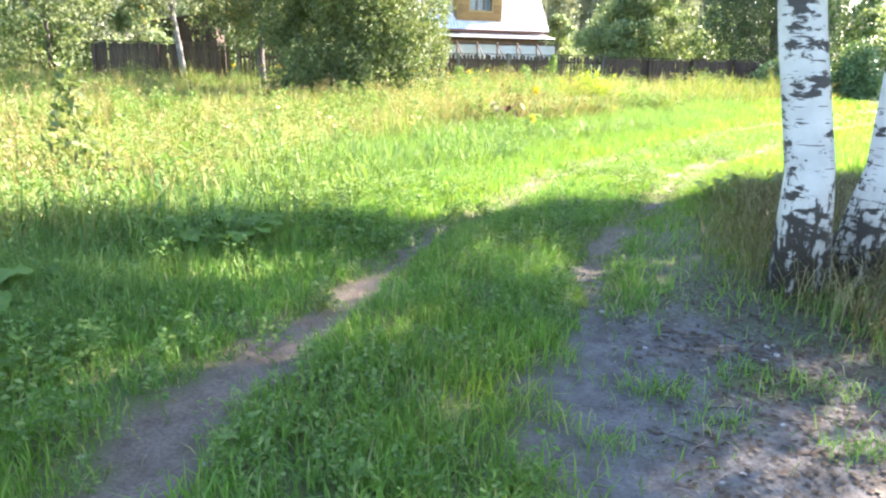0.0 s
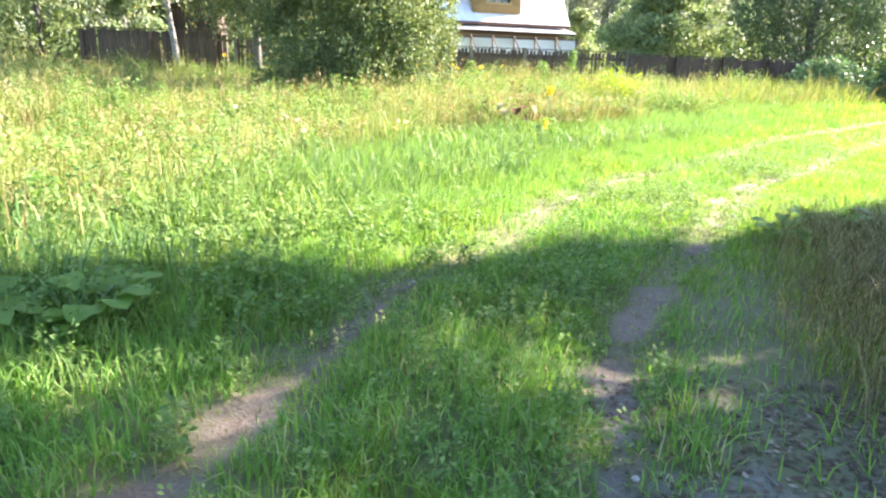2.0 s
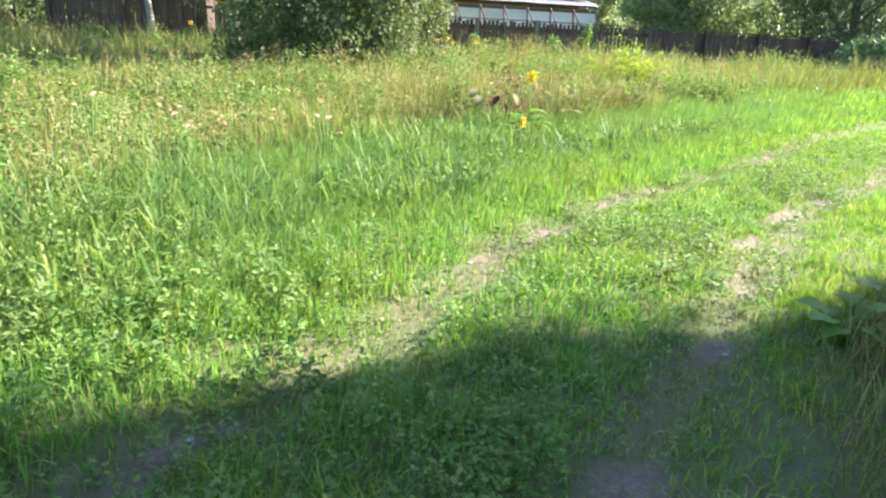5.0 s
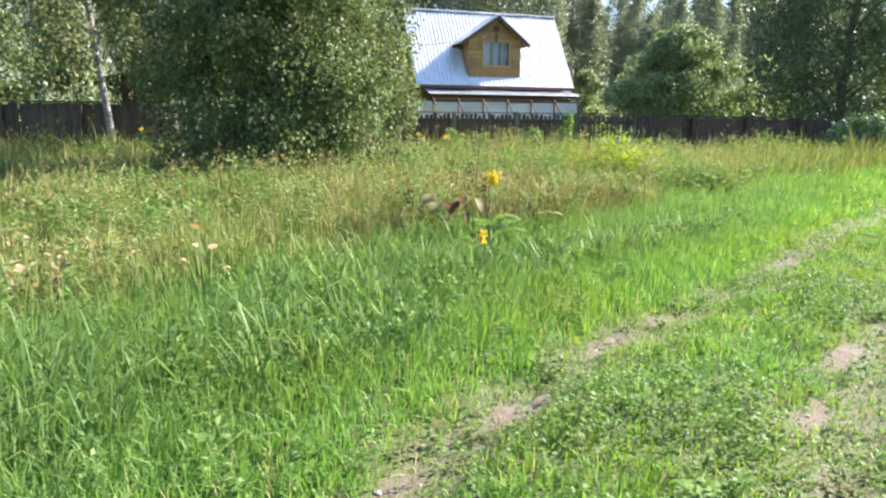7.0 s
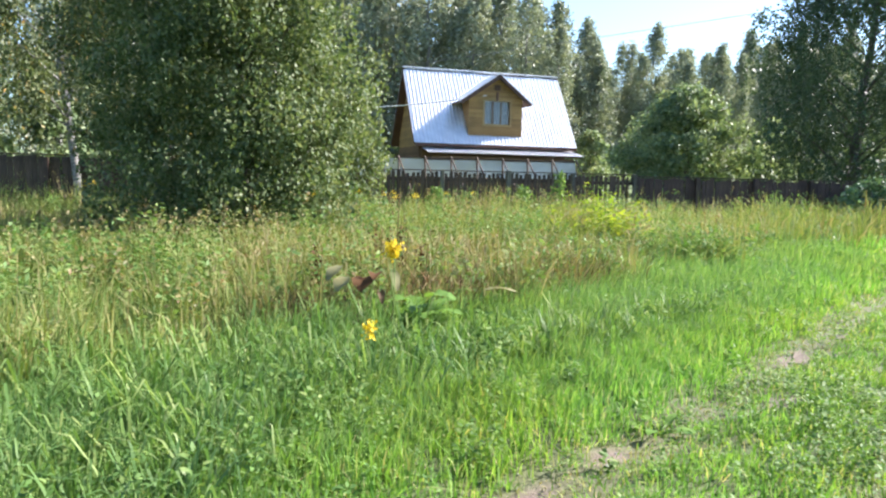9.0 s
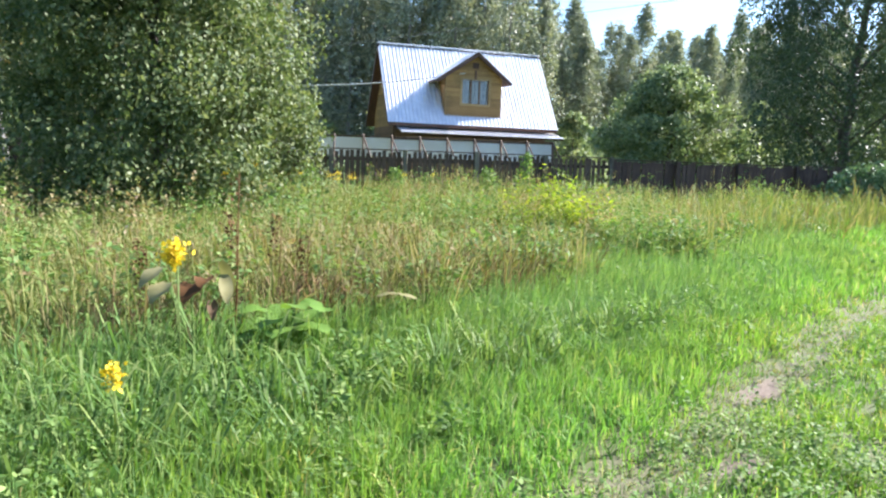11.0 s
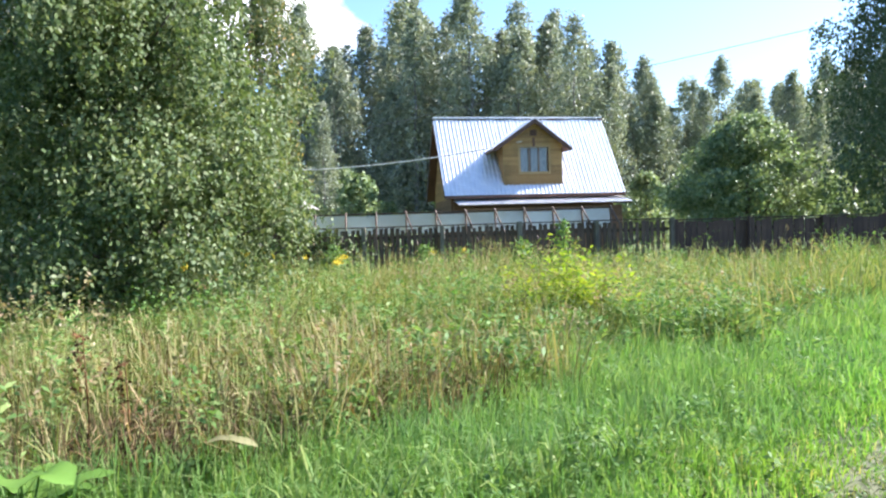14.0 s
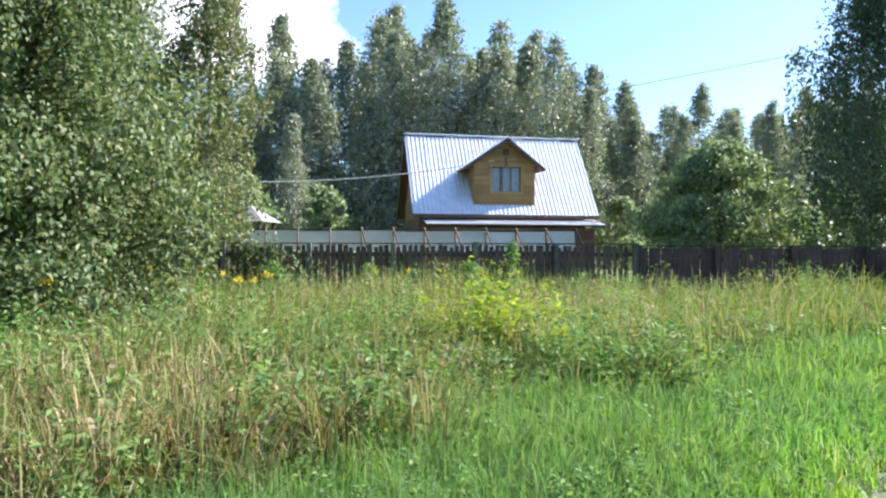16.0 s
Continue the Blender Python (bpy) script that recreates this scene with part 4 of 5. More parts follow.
place(tree("bushy_tree", 6.0, 0.6, 0.6, 2.6, 90, 150, 0.15, M_WILLOWLEAF, M_BRANCH, 0.10, "light green shrubby tree at the edge of the wood", 0.4, (0, 0), 0.8, 0.0, 0.7, 27, 30, 0.2), -16.0, 28.5)
shrub = tree("shrub", 4.4, 0.4, 0.4, 2.1, 70, 70, 0.24, M_APPLELEAF, M_BRANCH, 0.07, "leafy garden shrub in front of the wood", 0.3, (0, 0), 0.7, 0.0, 0.7, 28, 24, 0.15, far=True)
place(shrub, -7.5, 46.0)
for x, y, a, s in ((-3.6, 53, 40, 1.1), (-12, 45, 90, 1.2), (-10.5, 52, 130, 1.2), (-16, 42, 200, 1.1), (-20, 33, 250, 1.2), (-25, 30, 10, 1.3), (-13.2, 30.4, 70, 0.8), (13.5, 50, 60, 1.0), (18, 49, 100, 1.1), (22, 44, 160, 1.1), (8.2, 54, 160, 1.0), (28, 48, 230, 1.3), (-29, 36, 230, 1.4), (21.5, 37, 20, 0.9), (26, 37, 120, 1.1)):
    copy_thing(shrub, pose(x, y, 0, 0, 0, a) @ Matrix.Diagonal((s, s, s, 1)))

# the wood behind, its leaf colour paled to stand for haze
kinds = [tree("birch_tree", 21.0 + 1.5 * k, 3.0, 2.6, 2.9 - 0.35 * (k % 2), 150, 46, 0.31, M_HAZYLEAF, M_PALETRUNK, 0.17, "tall birch in the wood behind the house", 0.9, (0.5 - 0.3 * k, 0.3), 1.0, 2.2, 0.78 + 0.09 * (k % 3), 40 + k, 34, far=True) for k in range(4)]
spots = []
for row, (y, h) in enumerate(((64, 0.96), (69, 0.98), (75, 1.0))):
    x = -46.0 + row * 2.1
    while x < 46:
        yy = y + max(0.0, x - 6) * 0.55
        tall = np.interp((x - 4.6) / (yy - 11.5), [-0.55, -0.46, -0.40, -0.18, 0.0, 0.08, 0.2, 0.6], [0.60, 0.60, 0.80, 0.81, 0.70, 0.53, 0.48, 0.50])
        spots.append((x + rng.normal(0, 0.8), yy + rng.normal(0, 1.6), tall * (yy - 11.5) / 52.5 * rng.uniform(0.80, 1.06)))
        x += rng.uniform(2.7, 4.2) * tall
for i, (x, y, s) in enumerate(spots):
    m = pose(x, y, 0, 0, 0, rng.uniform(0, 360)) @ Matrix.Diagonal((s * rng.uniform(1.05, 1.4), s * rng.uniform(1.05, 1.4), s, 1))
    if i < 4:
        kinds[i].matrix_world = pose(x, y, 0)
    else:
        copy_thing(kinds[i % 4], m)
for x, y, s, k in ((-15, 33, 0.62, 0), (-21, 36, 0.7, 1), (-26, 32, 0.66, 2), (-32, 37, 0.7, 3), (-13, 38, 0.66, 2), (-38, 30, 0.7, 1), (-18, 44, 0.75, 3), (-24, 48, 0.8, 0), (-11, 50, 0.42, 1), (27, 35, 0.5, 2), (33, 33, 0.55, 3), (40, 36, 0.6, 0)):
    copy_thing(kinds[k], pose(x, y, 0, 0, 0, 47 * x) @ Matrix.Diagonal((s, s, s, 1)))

# ---- hedge at the fence's end ----


def bush(name, x, y, rx, ry, h, n, leaf, mat, label):
    root = empty(name, pose(x, y, 0))
    a, f = rng.uniform(0, 2 * math.pi, n), rng.random(n)
    c = np.arccos(f)
    q = rng.random(n) ** 0.25
    lump = 1 + 0.13 * np.sin(5 * a + 3 * f) + 0.1 * np.sin(9 * a - 7 * f)
    D = np.stack((np.cos(a) * np.sin(c), np.sin(a) * np.sin(c), f), 1)
    P = D * q[:, None] * lump[:, None] * np.array([rx, ry, h])
    quads("foliage", leaves(P, D, leaf, 0.2, 0.7), mat, root)
    st = [([(0, 0, 0), (rx * 0.4 * math.cos(i), ry * 0.4 * math.sin(i), h * 0.5), (rx * 0.6 * math.cos(i), ry * 0.6 * math.sin(i), h * 0.8)], [0.03, 0.02, 0.008]) for i in range(7)]
    tubes("stems", st, M_BRANCH, root, sides=5)
    return tagged(root, label, "bush")


bush("hedge", 14.8, 30.8, 1.9, 0.9, 1.6, 10000, 0.13, M_HEDGE, "low dark green clipped hedge at the fence")
bush("hedge", 18.3, 31.8, 1.1, 1.1, 2.3, 8000, 0.13, M_HEDGE, "rounded dark green bush beyond the meadow")
bush("climber", -3.2, 27.65, 1.9, 0.25, 1.75, 3500, 0.10, M_WILLOWLEAF, "leafy climber growing over the picket fence")

# ---- plants that stand out in the meadow ----


def stalk_leaf(p, d, length, width, curl, fold=0.18, n=5):
    """A broad leaf as a curved strip with a midrib fold."""
    d = Vector(d).normalized()
    s = d.cross(Vector((0, 0, 1))).normalized()
    up = s.cross(d)
    V, F = [], []
    for i in range(n + 1):
        f = i / n
        w = width / 2 * math.sin(math.pi * min(1, 0.12 + 0.88 * f)) ** 0.7 if f < 1 else 0.003
        c = Vector(p) + d * length * f - Vector((0, 0, 1)) * curl * length * f * f
        rip = 0.06 * width * math.sin(9 * f)
        V += [tuple(c - s * w + up * (fold * w + rip)), tuple(c), tuple(c + s * w + up * (fold * w - rip))]
    for i in range(n):
        o = 3 * i
        F += [(o, o + 1, o + 4, o + 3), (o + 1, o + 2, o + 5, o + 4)]
    return V, F


def rosette(name, x, y, count, length, width, z, mat, label, seed, up=(0.15, 0.6)):
    rnd = random.Random(seed)
    root = empty(name, pose(x, y, float(rise(np.array([x]), np.array([y]))[0])))
    for i in range(count):
        a = 2 * math.pi * i / count + rnd.uniform(-0.3, 0.3)
        e = rnd.uniform(*up)
        l = length * rnd.uniform(0.7, 1.15)
        st = (0.1 * math.cos(a), 0.1 * math.sin(a), z * rnd.uniform(0.55, 1.0))
        V, F = stalk_leaf(st, (math.cos(a), math.sin(a), e), l, width * rnd.uniform(0.8, 1.15), rnd.uniform(0.15, 0.5))
        lf = mesh_np("leaf", V, F, mat, root, smooth=True)
        tubes("stem", [([(0.02 * math.cos(a), 0.02 * math.sin(a), 0), (0.05 * math.cos(a), 0.05 * math.sin(a), st[2] * 0.6), st], [0.008, 0.007, 0.005])], M_WEED, lf, sides=5)
    return tagged(root, label, "plant")


for i, (x, y, c, l, w, z) in enumerate(((-1.45, 5.0, 10, 0.24, 0.17, 0.26), (-2.0, 4.85, 10, 0.26, 0.18, 0.28), (-2.5, 3.5, 8, 0.3, 0.2, 0.26), (-1.75, 5.6, 8, 0.2, 0.15, 0.24), (2.95, 7.4, 9, 0.2, 0.15, 0.22), (3.4, 7.8, 9, 0.2, 0.15, 0.24), (3.8, 7.5, 9, 0.22, 0.15, 0.26), (2.4, 8.3, 6, 0.16, 0.09, 0.05))):
    rosette("burdock", x, y, c, l, w, z, M_BURDOCK, "fresh green burdock with broad leaves beside the track", 60 + i)
rosette("burdock", 1.5, 13.02, 15, 0.30, 0.19, 0.46, M_BURDOCK, "pale green burdock at the edge of the dry grass", 71)
rosette("burdock", 1.9, 13.72, 1, 0.36, 0.1, 0.5, M_DEADLEAF, "single withered leaf among dry stems", 73, (0.2, 0.5))
for i, (x, y, z, c) in enumerate(((-0.40, 10.1, 0.78, 5), (-2.34, 9.7, 0.86, 4), (-1.55, 9.9, 0.76, 3))):
    rosette("withered_dock", x, y, c, 0.10, 0.06, z, M_PALELEAF, "withered pinkish-white leaves on a weed stalk", 74 + i, (0.2, 1.2))


def withered_burdock(x, y):
    """A dying burdock: two pale drooping leaves, one standing folded, and a brown crumpled one between them."""
    root = empty("burdock", pose(x, y, 0))
    for name, mat, st, d, length, width, curl, fold, label in (
        ("leaf", M_DEADLEAF, (-0.20, 0.05, 0.72), (-0.3, -0.7, -0.1), 0.17, 0.12, 0.5, 0.2, "pale tan drooping leaf"),
        ("leaf", M_DEADLEAF, (-0.15, 0.0, 0.64), (-0.15, -0.8, -0.15), 0.15, 0.13, 0.5, 0.2, "pale tan drooping leaf"),
        ("leaf", M_DEADLEAF, (0.26, -0.10, 0.60), (-0.06, -0.25, 1.0), 0.25, 0.10, 0.1, 0.35, "folded leaf standing up"),
        ("leaf", M_DEADLEAF, (0.25, -0.14, 0.73), (0.3, -0.5, -0.7), 0.17, 0.08, 0.1, 0.3, "pale folded leaf"),
        ("leaf", M_RUST, (0.0, 0.0, 0.64), (0.05, -0.8, -0.35), 0.13, 0.17, 0.35, 0.4, "crumpled rust-brown leaf"),
        ("leaf", M_RUST, (0.10, -0.04, 0.68), (0.1, -0.7, 0.1), 0.10, 0.11, 0.5, 0.5, "crumpled rust-brown leaf"),
        ("leaf", M_DEADSTEM, (0.14, -0.05, 0.56), (0.3, -0.6, -0.8), 0.11, 0.06, 0.2, 0.5, "dark shrivelled leaf"),
    ):
        lf = mesh_np(name, *stalk_leaf(st, d, length, width, curl, fold, 8), mat, root, label, True)
        tubes("stem", [([(0.02, 0, 0), (st[0] * 0.3, st[1] * 0.3, st[2] * 0.6), st], [0.007, 0.006, 0.004])], M_WEED, lf, sides=5)
    return tagged(root, "withered tan burdock with curled brown leaves", "plant")


withered_burdock(1.08, 12.62)


def seed_head(x, y, h, n, spread, label, seed):
    """A dead brown stalk crowded with burrs."""
    r = np.random.default_rng(seed)
    root = empty("dead_stalk", pose(x, y, 0))
    tubes("stem", [([(0, 0, 0), (0.03, 0.02, h * 0.5), (0.07, -0.05, h)], [0.006, 0.005, 0.003])], M_RUST, root, sides=5)
    P = np.stack((r.normal(0, spread, n), r.normal(0, spread, n), r.normal(h * 0.88, h * 0.07, n) if spread > 0.04 else r.uniform(h * 0.62, h * 1.02, n)), 1)
    tagged(quads("seed_head", leaves(P, P * [1, 1, 0], 0.024, 0.0, 0.9), M_RUST, root), kind="stuff")
    return tagged(root, label, "plant")


seed_head(1.28, 12.72, 1.3, 34, 0.02, "tall dead brown weed stalk", 1)
seed_head(1.22, 13.75, 0.95, 80, 0.022, "tall dead brown weed stalk", 2)
seed_head(1.40, 13.85, 0.8, 80, 0.022, "tall dead brown weed stalk", 3)
seed_head(1.05, 13.3, 1.0, 60, 0.02, "tall dead brown weed stalk", 4)
seed_head(0.62, 12.9, 0.85, 60, 0.02, "tall dead brown weed stalk", 5)


def flower(x, y, h, n, label, seed, spread=0.055):
    r = np.random.default_rng(seed)
    root = empty("yellow_flower", pose(x, y, 0))
    st = [([(0, 0, 0), (0.01, 0.02, h * 0.6), (r.normal(0, spread), r.normal(0, spread), h * r.uniform(0.94, 1.0))], [0.003, 0.003, 0.002]) for _ in range(6)]
    tubes("stem", st, M_WEED, root, sides=4)
    P = np.stack((r.normal(0, spread, n), r.normal(0, spread, n), r.normal(h, 0.025, n)), 1)
    tagged(quads("petals", leaves(P, np.tile([0, 0, 1.0], (n, 1)), 0.024, 0.0, 0.9), M_FLOWER, root), kind="stuff")
    return tagged(root, label, "flower")


flower(1.47, 11.57, 0.98, 200, "bright yellow tansy head above the grass", 1, 0.024)
flower(1.39, 11.2, 0.56, 70, "bright yellow tansy head low in the grass", 2, 0.018)
for i in range(22):
    x = rng.uniform(-7, 1.5)
    y = rng.uniform(17.5, 26.0)
    flower(x, y, rng.uniform(0.95, 1.2), 46, "yellow goldenrod flowering in the meadow", 10 + i, 0.035)



def tall_weed(x, y, h, n, leaf, label, seed, spread=0.16, mat=None):
    """One upright leafy weed: a stem with side shoots and narrow leaves."""
    r = np.random.default_rng(seed)
    root = empty("tall_weed", pose(x, y, 0))
    tubes("stem", [([(0, 0, 0), (r.normal(0, 0.03), r.normal(0, 0.03), h * 0.5), (r.normal(0, 0.06), r.normal(0, 0.06), h)], [0.01, 0.008, 0.004])], M_WEED, root, sides=5)
    f, a = r.uniform(0.08, 1.0, n), r.uniform(0, 2 * math.pi, n)
    R = spread * (1.15 - f) * r.random(n) ** 0.5
    P = np.stack((np.cos(a) * R, np.sin(a) * R, h * f), 1)
    tagged(quads("foliage", leaves(P, np.stack((np.cos(a), np.sin(a), np.ones(n)), 1), leaf, 0.15, 0.38), mat or M_WEED, root), kind="stuff")
    return tagged(root, label, "weed")


tall_weed(-3.85, 7.2, 1.35, 240, 0.12, "tall dark green thistle rising above the meadow", 1, 0.34, M_WILLOWLEAF)
for i, (x, y, h, w) in enumerate(((3.68, 25.0, 1.6, 0.4), (2.8, 25.6, 1.2, 0.6), (0.4, 26.3, 1.15, 0.7), (-1.9, 26.4, 1.2, 0.8))):
    tall_weed(x, y, h, 420, 0.11, "tall leafy weed growing up against the fence", 5 + i, w)
rosette("dock", 3.1, 11.35, 7, 0.12, 0.06, 0.05, M_BURDOCK, "small bright green dock beside the rut", 90)

# ---- grass and weeds ----


def meadow_share(x, y):
    """0 on the mown strip, 1 in the tall meadow left of the track."""
    edge = np.interp(y, [0, 4, 8, 10, 12, 13, 14, 20, 30], [1.5, 1.5, 2.0, 2.1, 2.7, 2.8, 2.4, 2.3, 3.0])
    return np.clip((left_of(x, y) - edge - 0.4 * wave(x, y, 1.1, 8.0)) / np.interp(y, [9, 12, 16, 19], [0.8, 0.4, 0.4, 0.8]), 0, 1)


def free(x, y):
    """0 on bare earth and at the birches' feet."""
    return 1 - np.clip(1.3 * bareness(x, y), 0, 0.97)


def lawn_height(x, y):
    l, r = left_of(x, y), right_of(x, y)
    h = 0.10 + 0.05 * wave(x, y, 1.7, 2.0)
    h = h + np.clip(l, 0, 3) * 0.085
    mid = (l < 0) & (r < 0)
    h = np.where(mid, 0.09 + 0.065 * np.clip((7.5 - y) / 4, 0, 1) + 0.035 * wave(x, y, 2.2), h)
    h = h + np.clip(r - 0.8, 0, 2) * 0.07
    near_rut = np.minimum(np.abs(l), np.abs(r))
    return np.clip(h, 0.05, 0.55) * np.clip(0.35 + near_rut / 0.45, 0.35, 1)


X, Y, S = scatter(2600000, -9, 16, 1.2, 27, lambda x, y: (1 - meadow_share(x, y)) * free(x, y) * (1 - np.where(y < 5.0, 0.85, 0.55) * np.clip((right_of(x, y) - 0.15) / 0.4, 0, 1) * np.clip((8.3 - y) / 0.8, 0, 1)) * np.clip(0.6 + 0.6 * wave(x, y, 8.0, 4.0), 0.3, 1), 4.0)
ob = blades("lawn_grass", X, Y, lawn_height(X, Y) * rng.uniform(0.5, 1.3, len(X)), 0.0068 * S * rng.uniform(0.7, 1.4, len(X)), M_LAWN, 0.75)
tagged(ob, "short bright green grass between and beside the ruts", "grass", kind="stuff")
X, Y, S = scatter(2300000, -9, 9, 3.0, 24, lambda x, y: np.clip(left_of(x, y) - 0.5, 0, 1) * (1 - 0.97 * meadow_share(x, y)) * np.clip(0.6 + 0.7 * wave(x, y, 0.9, 3.0), 0.12, 1), 4.5)
ob = blades("lush_grass", X, Y, (0.15 + 0.14 * np.clip(left_of(X, Y) - 0.5, 0, 2)) * rng.uniform(0.6, 1.35, len(X)), 0.0065 * S * rng.uniform(0.7, 1.4, len(X)), M_LUSH, 0.75)
tagged(ob, "lush blue-green tall grass beside the meadow", "grass", kind="stuff")


def blue_share(x, y):
    """1 in the belt of coarse blue-green grass between the mown strip and the meadow."""
    l = left_of(x, y)
    return np.clip((l - 0.95 + 0.3 * wave(x, y, 1.3, 2.0)) / 0.4, 0, 1) * np.clip((np.interp(y, [5, 9, 12.5, 15], [3.0, 2.8, 2.7, 1.0]) - l + 0.3 * wave(x, y, 1.1, 5.0)) / 0.5, 0, 1)


X, Y, S, A, G = tufts(30000, -4.5, 8, 4.5, 19, lambda x, y: blue_share(x, y) * np.clip(0.65 + 0.6 * wave(x, y, 0.8, 1.5), 0.2, 1), 5.0, 7, 0.07)
ob = arching("coarse_grass", X, Y, (0.24 + 0.10 * np.clip(left_of(X, Y) - 0.8, 0, 2.2)) * G * rng.uniform(0.7, 1.35, len(X)), 0.011 * np.sqrt(S) * rng.uniform(0.7, 1.3, len(X)), M_BLUEGRASS, 0.6, None, A)
tagged(ob, "coarse blue-green grass arching over beside the meadow", "grass", kind="stuff")
X, Y, S = scatter(420000, -6, 16, 1.5, 24, lambda x, y: np.clip((0.42 - np.minimum(np.abs(left_of(x, y)), np.abs(right_of(x, y)))) / 0.15, 0, 1) * np.clip(1 - 0.9 * np.maximum(bareness(x, y) - 0.4, 0) / 0.6, 0.02, 1), 4.0)
ob = blades("worn_grass", X, Y, 0.055 * rng.uniform(0.4, 1.4, len(X)), 0.006 * S * rng.uniform(0.7, 1.4, len(X)), M_DRY, 1.2)
tagged(ob, "short trampled yellowish grass in the wheel tracks", "grass", kind="stuff")


def meadow_height(x, y):
    return np.clip(0.54 + 0.17 * np.exp(-((x - 1.0) / 2.2) ** 2 - ((y - 14.8) / 1.8) ** 2) + 0.2 * wave(x, y, 0.9, 6.0) + 0.1 * wave(x, y, 2.6, 1.0) + 0.024 * np.clip(y - 10, 0, 16), 0.3, 1.2)


for name, n, per, chance, hmul, w, mat, head, label in (
    ("meadow_grass", 115000, 12, lambda x, y: 0.9 * np.clip(0.75 + 0.4 * wave(x, y, 0.6, 2.5), 0.2, 1), 1.0, 0.0065, M_DRY, 0.3, "tall olive and tan meadow grass gone to seed"),
    ("meadow_green", 24000, 10, lambda x, y: 0.9 * np.clip(0.55 - 0.6 * wave(x, y, 0.6, 2.5), 0.1, 1), 0.8, 0.008, M_LUSH, 0.0, "green blades in the tall meadow"),
    ("meadow_straw", 30000, 12, lambda x, y: np.clip(0.1 + 0.5 * wave(x, y, 0.5, 9.0), 0.04, 1), 1.1, 0.006, M_STRAW, 0.5, "dry straw-coloured stalks in the meadow"),
):
    X, Y, S, A, G = tufts(n, -17, 17, 2.5, 29.5, lambda x, y: meadow_share(x, y) * chance(x, y), 6.0, per, 0.13)
    ob = blades(name, X, Y, meadow_height(X, Y) * hmul * G * rng.uniform(0.55, 1.15, len(X)), w * S * rng.uniform(0.7, 1.4, len(X)), mat, 0.6, head, None, A)
    tagged(ob, label, "grass", kind="stuff")
X, Y, S, A, G = tufts(1300, -2.5, 5.0, 12.4, 18.5, lambda x, y: meadow_share(x, y) * np.exp(-((x - 1.3) ** 2 + (y - 15.2) ** 2) / 3.6), 9.0, 22, 0.18)
ob = arching("brown_grass", X, Y, 0.64 * G * rng.uniform(0.5, 1.2, len(X)), 0.007 * S * rng.uniform(0.6, 1.3, len(X)), M_BROWNGRASS, 0.45, None, A)
tagged(ob, "brown dried grass standing in thick tussocks", "grass", kind="stuff")
X, Y, S, A, G = tufts(5200, -14, 14, 4, 28.5, lambda x, y: meadow_share(x, y) * np.clip(0.5 + 0.7 * wave(x, y, 0.8, 3.0), 0.1, 1), 8.0, 5, 0.3)
H = (meadow_height(X, Y) + 0.12) * G * rng.uniform(0.85, 1.15, len(X))
ob = blades("flower_stalk", X, Y, H, 0.004 * S, M_DRY, 0.15)
tagged(ob, "thin stalks rising out of the meadow", "grass", kind="stuff")
k = 7
P = np.repeat(np.stack((X, Y, rise(X, Y) + H * 0.9), 1), k, 0) + rng.normal(0, 1, (len(X) * k, 3)) * np.array([0.018, 0.018, 0.05])
ob = quads("seed_heads", leaves(P, np.tile([0, 0, 1.0], (len(P), 1)), 0.045, 0.0, 0.5), M_SEED, None)
tagged(ob, "feathery tan and purple-brown seed heads over the meadow", "grass", kind="stuff")
X, Y, S, A, G = tufts(4200, -14, 9, 5, 27.5, lambda x, y: meadow_share(x, y) * np.clip(0.5 + 0.8 * wave(x, y, 0.7, 12.0), 0.05, 1), 9.0, 6, 0.3)
ob = weeds("feathery_weeds", X, Y, (meadow_height(X, Y) + 0.1) * G * rng.uniform(0.8, 1.15, len(X)), M_PALEWEED, 0.045, 26, 0.24, 0.3)
tagged(ob, "pale yellowish feathery weeds in the meadow", "weeds", kind="stuff")


def front(x, y):
    """1 along the meadow's near edge, where dead growth stands."""
    return np.clip(1.2 - np.abs(left_of(x, y) - np.interp(y, [12, 13, 14, 16], [3.2, 3.3, 2.9, 2.9])) / 0.6, 0, 1) * np.clip((x + 0.2) / 0.5, 0, 1) * np.clip((16.2 - y) / 1.0, 0, 1) * (y > 12.6)


# real dead stems, but their dark brown also paints the hollow's shade
X, Y, S, A, G = tufts(9000, -0.6, 4.2, 12.6, 16.2, lambda x, y: front(x, y) * np.clip(0.6 + 0.8 * wave(x, y, 2.2, 4.0), 0.1, 1), 9.0, 9, 0.10)
ob = blades("dead_stems", X, Y, 0.46 * G * rng.uniform(0.5, 1.3, len(X)), 0.008 * rng.uniform(0.6, 1.4, len(X)), M_DEADSTEM, 0.5, 0.1, None, A)
tagged(ob, "brown dead stems, coloured dark for the shaded hollow at the meadow's front", "weeds", kind="stuff")
X, Y, S, A, G = tufts(2300, 0.2, 4.2, 13.0, 16.6, lambda x, y: front(x, y) * np.clip(0.3 + 0.9 * wave(x, y, 1.7, 9.0), 0.03, 1), 9.0, 12, 0.12)
ob = arching("rusty_grass", X, Y, 0.42 * G * rng.uniform(0.5, 1.3, len(X)), 0.008 * rng.uniform(0.6, 1.4, len(X)), M_RUSTGRASS, 0.7, None, A)
tagged(ob, "rusty tan dried grass bent over in front of the meadow", "grass", kind="stuff")
